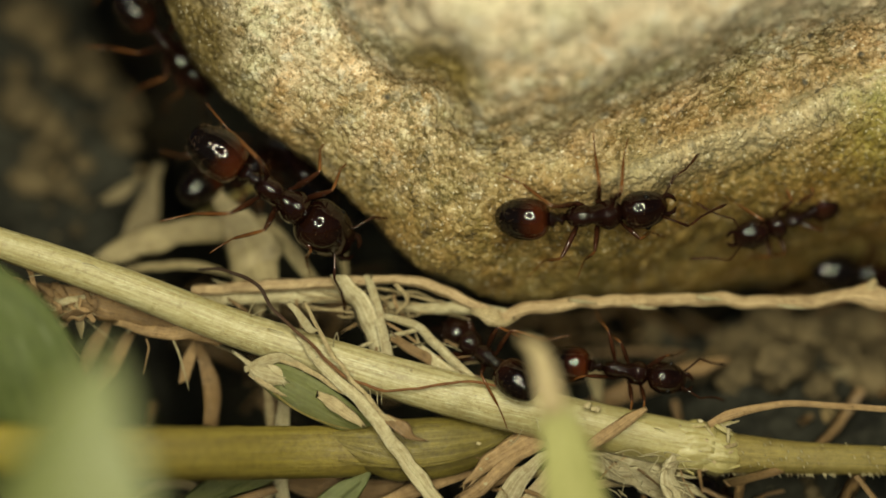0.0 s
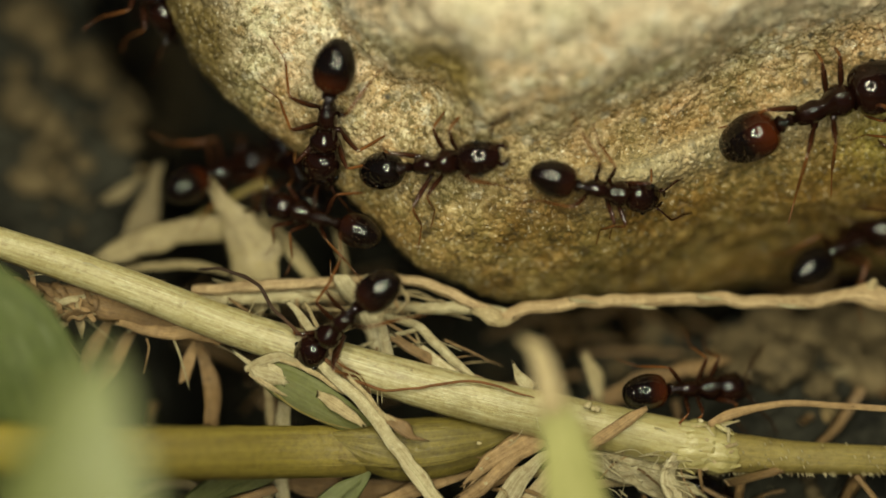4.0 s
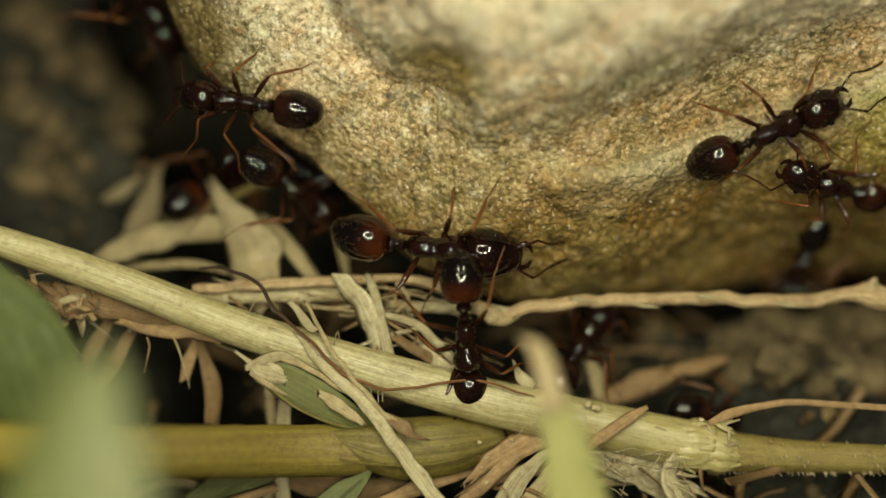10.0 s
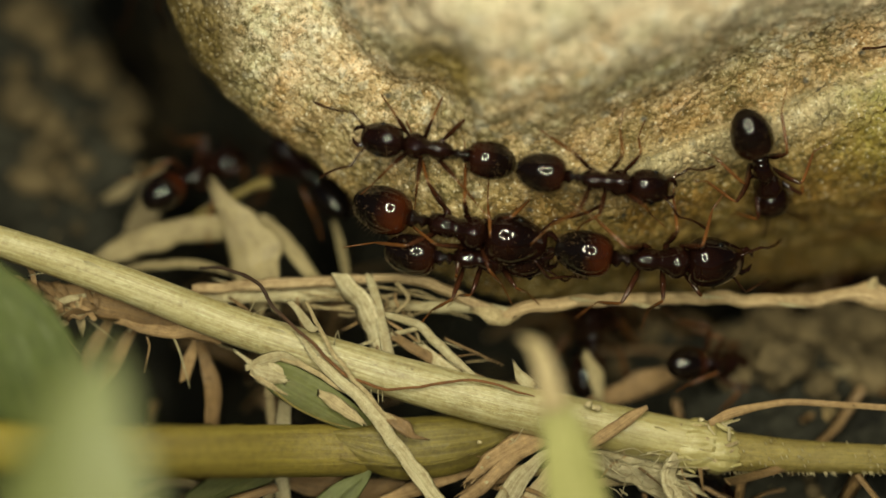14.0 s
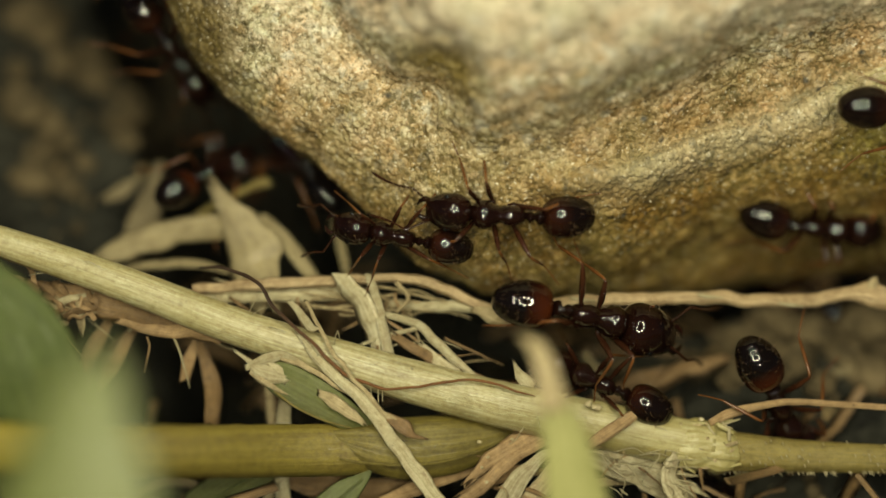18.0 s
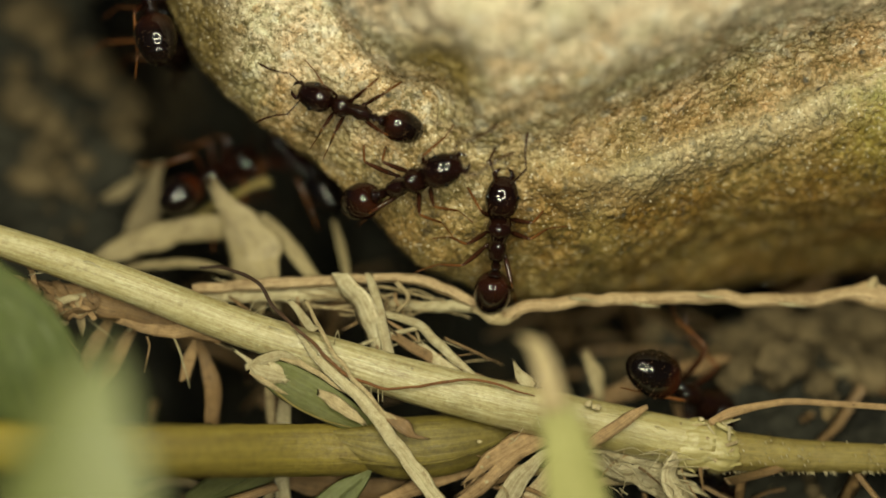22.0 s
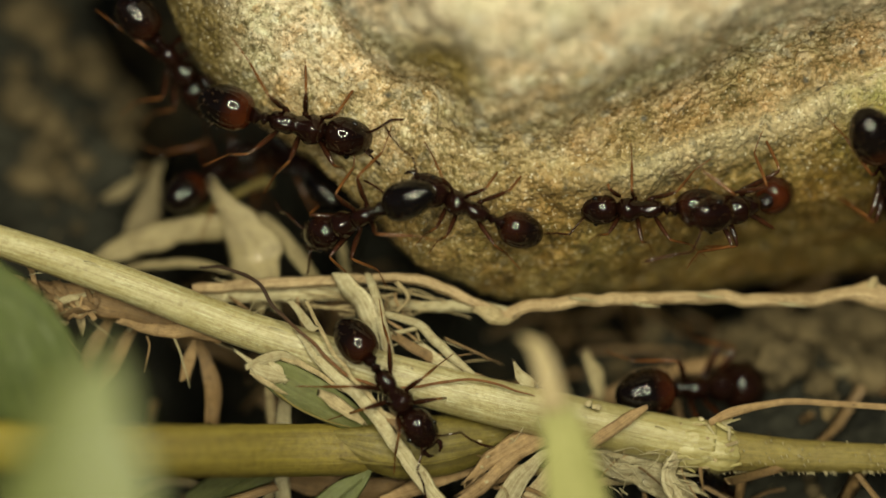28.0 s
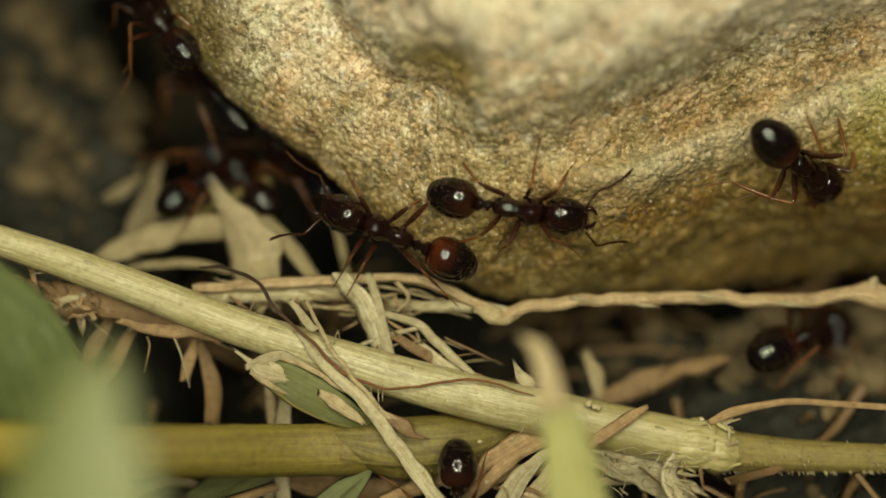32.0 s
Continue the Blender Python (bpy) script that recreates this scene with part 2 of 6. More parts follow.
def fibre_material(name, dark, mid, light, stain=(0.10, 0.06, 0.025), rough=0.42, stained=0.6, stripes=3.2, green=None, glint=0.6, fade=None, run=2.2, coat=0.0):
    """Dry or fresh grass: fibres run along the stalk, with pale glints painted into the colour, blotches and scratches.
    """
    m, ns, ls, b = material(name, rough, 0.7)
    tc = ns.new("ShaderNodeTexCoord")
    uv, co = tc.outputs["UV"], tc.outputs["Object"]
    rnd = ns.new("ShaderNodeObjectInfo").outputs["Random"]
    fibres = grain(ns, ls, uv, 1.0, 4, 0.7, (stripes * 2.0, min(0.28, run), 1))
    fine = grain(ns, ls, uv, 1.0, 5, 0.75, (stripes * 4.5, run * 0.4, 1))
    base = ramp(ns, ls, fibres, [(0.28, dark), (0.48, mid), (0.68, light)])
    base = mix(ns, ls, spread(ns, ls, fine, 0.46, 0.32), base, mix(ns, ls, 0.6, base, dark))
    # lamp glints on the ridges, painted as pale dashes in the base colour
    pale = tuple(min(0.85, v * 1.35 + 0.012) for v in light)
    shine = ns.new("ShaderNodeMath")
    shine.operation = "MULTIPLY"
    shine.inputs[1].default_value = glint
    ls.new(spread(ns, ls, fine, 0.54, 0.60), shine.inputs[0])
    base = mix(ns, ls, shine.outputs[0], base, pale)
    # blotches at two sizes
    cut = ns.new("ShaderNodeMath")
    cut.operation = "MULTIPLY"
    cut.inputs[1].default_value = stained
    ls.new(spread(ns, ls, grain(ns, ls, co, 480, 7, 0.75), 0.52, 0.72), cut.inputs[0])
    base = mix(ns, ls, cut.outputs[0], base, stain)
    tiny = grain(ns, ls, co, 2600, 5, 0.7)
    base = mix(ns, ls, spread(ns, ls, tiny, 0.42, 0.30), base, mix(ns, ls, 0.35, base, stain))
    dots = grain(ns, ls, co, 7000, 2, 0.5)
    base = mix(ns, ls, spread(ns, ls, dots, 0.70, 0.76), base, mix(ns, ls, 0.7, base, (0.03, 0.02, 0.01)))
    fuzz = grain(ns, ls, co, 5200, 6, 0.8)
    base = mix(ns, ls, spread(ns, ls, fuzz, 0.35, 0.68), mix(ns, ls, 0.25, base, dark), mix(ns, ls, 0.35, base, pale))
    if green:
        base = mix(ns, ls, spread(ns, ls, grain(ns, ls, co, 160, 2), 0.46, 0.66), base, mix(ns, ls, 0.6, base, green))
    if fade:
        way = ns.new("ShaderNodeSeparateXYZ")
        ls.new(uv, way.inputs[0])
        base = mix(ns, ls, spread(ns, ls, way.outputs[1], 6.0, 2.8), base, mix(ns, ls, fibres, fade[0], fade[1]))
    tone = ramp(ns, ls, rnd, [(0.0, (0.86, 0.84, 0.80)), (0.5, (0.98, 0.97, 0.95)), (1.0, (1.10, 1.09, 1.06))])
    base = mix(ns, ls, 1.0, base, tone, "MULTIPLY")
    ls.new(base, b.inputs["Base Color"])
    gloss = ns.new("ShaderNodeMapRange")
    gloss.inputs[1].default_value, gloss.inputs[2].default_value, gloss.inputs[3].default_value, gloss.inputs[4].default_value = 0.50, 0.60, rough + 0.12, 0.16 if glint > 0.3 else rough - 0.1
    b.inputs["Coat Weight"].default_value, b.inputs["Coat Roughness"].default_value = coat, 0.27
    ls.new(fine, gloss.inputs[0]), ls.new(gloss.outputs[0], b.inputs["Roughness"])
    both = ns.new("ShaderNodeMath")
    both.operation = "ADD"
    ls.new(fine, both.inputs[0]), ls.new(tiny, both.inputs[1])
    bump(ns, ls, b, both.outputs[0], 0.75, 0.00005)
    return m


def shell_material(name, deep, warm, tip, rough=0.16):
    """Ant cuticle: glossy dark chitin, redder where it is thin; tip: the colour towards the rear of the part."""
    m, ns, ls, b = material(name, rough, 0.55)
    tc = ns.new("ShaderNodeTexCoord")
    co = tc.outputs["Object"]
    base = mix(ns, ls, spread(ns, ls, grain(ns, ls, co, 900, 3), 0.35, 0.7), deep, warm)
    sx = ns.new("ShaderNodeSeparateXYZ")
    ls.new(co, sx.inputs[0])
    if tip:
        base = mix(ns, ls, spread(ns, ls, sx.outputs[0], -0.00118, -0.00178), base, tip)
    ls.new(base, b.inputs["Base Color"])
    vary = ns.new("ShaderNodeMapRange")
    vary.inputs[3].default_value, vary.inputs[4].default_value = rough * 0.7, rough * 1.5
    ls.new(grain(ns, ls, co, 6000, 3), vary.inputs[0])
    ls.new(vary.outputs[0], b.inputs["Roughness"])
    bump(ns, ls, b, grain(ns, ls, co, 9000, 2), 0.05, 0.00001)
    return m


STONE = stone_material()
DARK_OLIVE = fibre_material("dark_olive_sheath", (0.036, 0.024, 0.005), (0.115, 0.090, 0.015), (0.23, 0.185, 0.034), stain=(0.08, 0.04, 0.014), rough=0.4, stripes=4.0, glint=0.15, stained=0.12, run=0.1)
SOIL = soil_material("damp_soil", (0.0045, 0.005, 0.0045), (0.033, 0.0328, 0.025))
CLOD = soil_material("soil_crumb", (0.032, 0.025, 0.014), (0.15, 0.115, 0.064))
PALE = fibre_material("pale_straw", (0.19, 0.13, 0.035), (0.45, 0.37, 0.145), (0.72, 0.66, 0.41), green=(0.37, 0.315, 0.085), glint=1.0, stained=0.35, stripes=7.5, rough=0.26, coat=0.55)
STRAW = fibre_material("dry_straw", (0.14, 0.09, 0.034), (0.36, 0.27, 0.135), (0.64, 0.53, 0.32), stripes=6.0)
GREY = fibre_material("weathered_straw", (0.13, 0.10, 0.048), (0.29, 0.235, 0.12), (0.46, 0.385, 0.215), stripes=5.0)
# weathered straw at about half tone: shade put into the colour of deep pieces
DIM = fibre_material("shaded_straw", (0.07, 0.055, 0.026), (0.16, 0.125, 0.062), (0.27, 0.215, 0.115), stripes=4.0, rough=0.6, glint=0.2)
BROWN = fibre_material("brown_straw", (0.065, 0.034, 0.012), (0.185, 0.108, 0.042), (0.36, 0.235, 0.11), stripes=6.0)
WHITE = fibre_material("bleached_straw", (0.17, 0.115, 0.045), (0.41, 0.325, 0.17), (0.71, 0.63, 0.43), stained=0.55, stain=(0.14, 0.08, 0.03), rough=0.30, stripes=6.5)
OLIVE = fibre_material("olive_stem", (0.080, 0.050, 0.010), (0.195, 0.150, 0.022), (0.34, 0.28, 0.048), stain=(0.085, 0.042, 0.015), rough=0.4, stripes=4.0, glint=0.12, stained=0.4, run=0.08, fade=((0.25, 0.195, 0.015), (0.42, 0.345, 0.04)))
HAIRY = fibre_material("green_straw", (0.105, 0.078, 0.014), (0.195, 0.150, 0.032), (0.31, 0.25, 0.078), rough=0.45, glint=0.8, stripes=6.0)
LEAF = fibre_material("green_blade", (0.026, 0.040, 0.004), (0.046, 0.066, 0.006), (0.072, 0.098, 0.012), stain=(0.16, 0.14, 0.04), rough=0.65, stained=0.35, stripes=5.0, glint=0.25)
VEINED = fibre_material("veined_leaf", (0.055, 0.066, 0.012), (0.098, 0.112, 0.026), (0.165, 0.175, 0.055), stain=(0.20, 0.16, 0.05), rough=0.45, stained=0.4, stripes=9.0, glint=0.35, run=0.2)
YOUNG = fibre_material("young_blade", (0.070, 0.088, 0.022), (0.106, 0.125, 0.036), (0.14, 0.158, 0.052), rough=0.45, stained=0.2, glint=0.2)
LIME = fibre_material("yellow_blade", (0.26, 0.26, 0.085), (0.36, 0.36, 0.13), (0.46, 0.45, 0.19), rough=0.45, stained=0.2, glint=0.2)
ROOT = fibre_material("brown_rootlet", (0.04, 0.014, 0.005), (0.17, 0.062, 0.016), (0.36, 0.16, 0.05), rough=0.5, stripes=5.0, glint=0.3, fade=((0.014, 0.006, 0.0015), (0.055, 0.021, 0.005)))
TWIG = fibre_material("pale_twig_bark", (0.12, 0.064, 0.025), (0.355, 0.24, 0.115), (0.62, 0.49, 0.30), stain=(0.16, 0.085, 0.03), rough=0.45, stained=0.7, stripes=4.5)
REDROOT = fibre_material("ruddy_stalk", (0.13, 0.064, 0.022), (0.34, 0.21, 0.092), (0.60, 0.425, 0.225), stripes=6.0)


# ---- mesh helpers ----
def mesh_object(name, verts, faces, mat, parent=None, label="", uv=None, smooth=True):
    me = bpy.data.meshes.new(name)
    me.from_pydata([tuple(v) for v in verts], [], faces)
    me.materials.append(mat)
    if smooth:
        me.polygons.foreach_set("use_smooth", [True] * len(me.polygons))
    if uv is not None:
        layer = me.uv_layers.new(name="UVMap")
        idx = np.empty(len(me.loops), dtype=np.int32)
        me.loops.foreach_get("vertex_index", idx)
        layer.data.foreach_set("uv", np.asarray(uv, dtype=np.float32)[idx].ravel())
    ob = new(name, me)
    if parent is not None:
        ob.parent = parent
    if label:
        ob["label"] = label
    return ob


def thing(name, label, category, group="", kind=""):
    return tagged(new(name), label, category, group, kind)


def curve_points(pts, n):
    """A smooth line through the given points, evenly resampled: n + 1 places."""
    p = np.array(pts, dtype=float)
    p = np.vstack([2 * p[0] - p[1], p, 2 * p[-1] - p[-2]])
    out = []
    for i in range(1, len(p) - 2):
        for s in np.linspace(0, 1, 12, endpoint=False):
            a, b, c, d = p[i - 1], p[i], p[i + 1], p[i + 2]
            out.append(0.5 * (2 * b + (c - a) * s + (2 * a - 5 * b + 4 * c - d) * s * s + (3 * b - a - 3 * c + d) * s ** 3))
    out.append(p[-2])
    out = np.array(out)
    d = np.concatenate([[0], np.cumsum(np.linalg.norm(np.diff(out[:, :2], axis=0), axis=1))])
    want = np.linspace(0, d[-1], n + 1)
    return np.stack([np.interp(want, d, out[:, k]) for k in range(out.shape[1])], axis=1)


SINK = 0.6  # the litter lies this far behind the drafting face, mm


def stalk(name, pts, mat, parent=None, flat=1.0, arch=0.0, roll=0.0, ribs=0.04, rag=0.0, sides=14, fine=7.0, label="", wob=0.0, seed=1):
    """A stem, straw strip, blade or root: pts are (x, y, c, width) on the drafting face. flat: thickness over width;
    arch: how far a strip is curled; roll: turn about its length in degrees (one or a start and an end); rag: torn ends."""
    rng = random.Random(seed + len(name) * 7 + int(pts[0][0]))
    p = np.array(pts, dtype=float)
    length = np.sum(np.linalg.norm(np.diff(p[:, :2], axis=0), axis=1))
    n = int(max(8, min(160, length / fine)))
    q = curve_points(pts, n)
    places = [spot(r[0], r[1], r[2] - SINK) for r in q]
    if wob:
        ph = rng.random() * 50
        places = [v + (RIGHT * noise.noise((i * fine * 0.03, ph, 0)) + UP * noise.noise((i * fine * 0.03, ph, 9)) + NEAR * noise.noise((i * fine * 0.03, ph, 5))) * (wob * STEP) for i, v in enumerate(places)]
    rolls = np.linspace(roll[0], roll[1], n + 1) if isinstance(roll, tuple) else np.full(n + 1, float(roll))
    rib = [rng.uniform(-1, 1) for _ in range(sides)]
    spike = [rng.uniform(-0.4, 1.6) for _ in range(sides)]
    widest = max(r[3] for r in pts) * 0.5 * STEP
    verts, uv, along = [], [], 0.0
    for i, v in enumerate(places):
        t = (places[min(i + 1, n)] - places[max(i - 1, 0)]).normalized()
        side = t.cross(NEAR).normalized()
        up = side.cross(t).normalized()
        if i:
            along += (v - places[i - 1]).length * 1000
        turn = radians(rolls[i])
        s2, u2 = side * math.cos(turn) + up * math.sin(turn), up * math.cos(turn) - side * math.sin(turn)
        half = q[i][3] * 0.5 * STEP
        for j in range(sides):
            a = 2 * math.pi * j / sides
            x, y = math.cos(a), math.sin(a) * flat
            k = 1 + ribs * rib[j] + ribs * 0.8 * noise.noise((along * 2.2, j * 3.1, seed))
            y += arch * (0.5 - x * x)
            slip = 0.0
            if rag:
                end = max(0.0, 1 - min(i, n - i) / max(2.0, n * 0.22))
                slip = rag * widest * spike[j] * end * end * (1 if i > n / 2 else -1)
                k *= 1 + 0.22 * noise.noise((along * 1.7, 5.0 if x > 0 else 40.0, seed * 3.3))
            verts.append(v + (s2 * x + u2 * y) * (half * k) + t * slip)
            uv.append((0.5 + 0.5 * x * (1 if y >= 0 else 0.93) + (0 if math.sin(a) >= 0 else 3.0), along))
    faces = [(i * sides + j, i * sides + (j + 1) % sides, (i + 1) * sides + (j + 1) % sides, (i + 1) * sides + j) for i in range(n) for j in range(sides)]
    faces = [f[::-1] for f in faces]
    faces.append(tuple(range(sides)))
    faces.append(tuple(range(n * sides + sides - 1, n * sides - 1, -1)))
    return mesh_object(name, verts, faces, mat, parent, label, uv)


# ---- the stone ----
EDGE = [(250, -60), (290, 0), (330, 85), (400, 168), (470, 225), (540, 276), (600, 326), (650, 378), (705, 440), (770, 490), (850, 520),
        (950, 530), (1100, 528), (1200, 516), (1300, 502), (1450, 486), (1568, 474), (1750, 430)]
HUB = (1250.0, -700.0)


def stone_edge(theta):
    ang = np.array([math.atan2(y - HUB[1], x - HUB[0]) for x, y in EDGE])[::-1]
    rad = np.array([math.hypot(x - HUB[0], y - HUB[1]) for x, y in EDGE])[::-1]
    ang = np.concatenate([[-1.2, 0.2], ang, [3.3, 2 * math.pi - 1.2]])
    rad = np.concatenate([[1180, 1230], rad, [1150, 1180]])
    return np.interp(theta, ang, rad)


def ease(v):
    v = np.clip(v, 0, 1)
    return v * v * (3 - 2 * v)


def stone_front(x, y, rho):
    """Height of the stone's front towards the lens, in mm: a dome with an overhanging upper bulge, a ledge and a hollow."""
    c = -1.7 + 2.9 * np.sqrt(np.clip(1 - rho ** 4, 0, 1))
    brow = np.interp(x, [400, 620, 700, 780, 860, 1000, 1150, 1300, 1400, 1568, 2000], [-300, 40, 150, 215, 240, 222, 158, 88, 52, 0, -150])
    ledge = np.interp(x, [400, 640, 760, 850, 1000, 1150, 1277, 1396, 1470, 1568, 2000], [-100, 190, 262, 290, 304, 268, 217, 188, 152, 128, 0])
    far = ease((x - 850) / 250)
    c = c + 0.9 * ease((brow - y + 35) / 120) + 2.5 * ease((brow - y + 60) / 300)
    c = c - 0.32 * far * np.exp(-np.where(y < ledge, (ledge - y) / 40, (y - ledge) / 12) ** 2) + 0.25 * far * np.exp(-((y - ledge - 34) / 40) ** 2)
    c = c - 2.6 * ease((y - 300) / 280) * ease((x - 640) / 500) - 2.0 * ease((x - 1050) / 500) * ease((y - 230) / 300)
    c = c - 1.2 * ease((x - 980) / 420) * ease((y - brow + 60) / 140)
    c = c - 1.5 * np.exp(-((x - 778) / 55) ** 2 - ((y - 135) / 70) ** 2)
    c = c - 0.5 * np.exp(-((x - 700) / 40) ** 2 - ((y - 60) / 110) ** 2)
    return c


def build_stone():
    theta = np.concatenate([np.linspace(radians(55), radians(152), 900), np.linspace(radians(152), radians(415), 110)[1:-1]])
    nt = len(theta)
    edge = stone_edge(np.where(theta > 2 * math.pi - 1.2, theta - 2 * math.pi, theta))
    k = np.ones(9) / 9
    edge = np.convolve(np.concatenate([edge[-4:], edge, edge[:4]]), k, "valid")
    rows = [np.linspace(0.02, 0.5, 30), np.linspace(0.5, 0.97, 380)[1:], np.sin(np.linspace(math.asin(0.97), math.pi / 2, 50))[1:]]
    front = np.concatenate(rows)
    back = np.sin(np.linspace(math.pi / 2, 0.04, 60))[1:]
    rho = np.concatenate([front, back])
    isback = np.concatenate([np.zeros(len(front)), np.ones(len(back))])
    R, T = np.meshgrid(rho, theta, indexing="ij")
    B = np.repeat(isback[:, None], nt, axis=1)
    X = HUB[0] + R * edge[None, :] * np.cos(T)
    Y = HUB[1] + R * edge[None, :] * np.sin(T)
    C = np.where(B > 0, stone_front(X, Y, np.ones_like(R)) - 19.0 * np.sqrt(np.clip(1 - R ** 2, 0, 1)), stone_front(X, Y, R))
    K = (GAP - C * 0.001) / GAP * STEP
    base = np.array(MID) + ((X - 784) * K)[..., None] * np.array(RIGHT) + ((441 - Y) * K)[..., None] * np.array(UP) + (C * 0.001)[..., None] * np.array(NEAR)
    du = np.roll(base, -1, axis=1) - np.roll(base, 1, axis=1)
    dv = np.gradient(base, axis=0)
    nrm = np.cross(dv, du)
    nrm /= np.linalg.norm(nrm, axis=2, keepdims=True) + 1e-12
    if nrm[10, 10] @ np.array(NEAR) < 0:
        nrm = -nrm
    flat = base.reshape(-1, 3)
    vis = ((T > radians(54)) & (T < radians(153)) & (R > 0.45)).reshape(-1)
    d = np.zeros(len(flat))
    for i, v in enumerate(flat):
        p = Vector(v) * 1000
        h = 0.22 * noise.noise(p * 0.45)
        if vis[i]:
            h += 0.12 * noise.noise(p * 1.5) + 0.032 * noise.noise(p * 4.0) + 0.024 * noise.noise(p * 9.0) + 0.026 * noise.noise(p * 19.0)
            near = noise.voronoi(p * 7.0)[0]  # sand grains stand proud of the cement, pits where some fell out
            h += 0.036 * math.sqrt(max(0.0, 1 - min(1.0, near[0] * 1.5) ** 2))
            h -= 0.22 * max(0.0, noise.noise(p * 3.1 + Vector((7, 3, 1))) - 0.38)
        d[i] = h
    verts = flat + nrm.reshape(-1, 3) * d[:, None] * 0.001
    nr = len(rho)
    ii, jj = np.meshgrid(np.arange(nr - 1), np.arange(nt), indexing="ij")
    j2 = (jj + 1) % nt
    quads = np.stack([ii * nt + jj, ii * nt + j2, (ii + 1) * nt + j2, (ii + 1) * nt + jj], axis=-1).reshape(-1, 4)[:, ::-1]
    faces = quads.tolist()
    faces += [tuple(range(nt)), tuple(range((nr - 1) * nt, nr * nt))[::-1]]
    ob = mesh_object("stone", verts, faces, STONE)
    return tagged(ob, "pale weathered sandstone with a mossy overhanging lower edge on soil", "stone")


# ---- the ground ----
PITS = [(-0.0062, 0.0100, 0.0026, 0.0075, 0.008), (-0.0030, 0.0058, 0.0032, 0.0036, 0.008), (0.0015, 0.0052, 0.0022, 0.0024, 0.006), (0.0095, 0.0100, 0.0075, 0.0032, 0.008), (-0.0075, 0.0018, 0.0045, 0.0022, 0.005)]


def slope(v):
    v = max(0.0, min(1.0, v))
    return v * v * (3 - 2 * v)


def ground_height(x, y):
    """Crumbly soil with a bank behind the litter beside the stone, a low rise on the other side, and hollows under the stone's edge."""
    p = Vector((x, y, 0)) * 1000
    near = math.exp(-(x * x + (y - 0.004) ** 2) / 0.02 ** 2)
    z = 0.9 * noise.noise(p * 0.22) + 0.75 * noise.noise(p * 0.7) + 0.5 * noise.noise(p * 1.7) + 0.22 * noise.noise(p * 4.3)
    z = z * 0.001 * (0.15 + near) - 0.0006
    mx, my = p.x + 0.8 * noise.noise(p * 0.5), p.y
    bank = slope((-7.5 - 0.34 * max(0.0, my - 7.5) - mx) / 1.7) * slope((my - 1.8) / 3.0) * slope((44 - my) / 20) * slope((40 + mx) / 14)
    z += bank * min(0.0090, 0.0018 + 0.42 * y)
    rise = slope((mx - 3.6) / 3.0) * slope((my + 2.5) / 2.5) * slope((5.4 - my) / 1.4) * slope((24 - mx) / 8)
    z += rise * 0.0016
    for cx, cy, rx, ry, deep in PITS:
        z -= deep * math.exp(-(((x - cx) / rx) ** 2 + ((y - cy) / ry) ** 2) ** 2) * (1 - bank)
    return z


def build_ground():
    s = np.linspace(-1, 1, 281)
    xs = 0.022 * s + 12.0 * np.sign(s) * np.clip(np.abs(s) - 0.86, 0, 1) ** 2 / 0.14 ** 2 * 0.5
    verts = [(x, y + 0.004, ground_height(x, y + 0.004)) for y in xs for x in xs]
    n = len(s)
    faces = [(i * n + j, i * n + j + 1, (i + 1) * n + j + 1, (i + 1) * n + j) for i in range(n - 1) for j in range(n - 1)]
    return tagged(mesh_object("ground", verts, faces, SOIL), "dark damp crumbly soil under dry grass litter", "soil", kind="structure")


build_ground()
build_stone()


# ---- the litter in front of the stone ----
def litter(name, label, category, pts, mat, group="", **shape):
    return tagged(stalk(name, pts, mat, **shape), label, category, group)


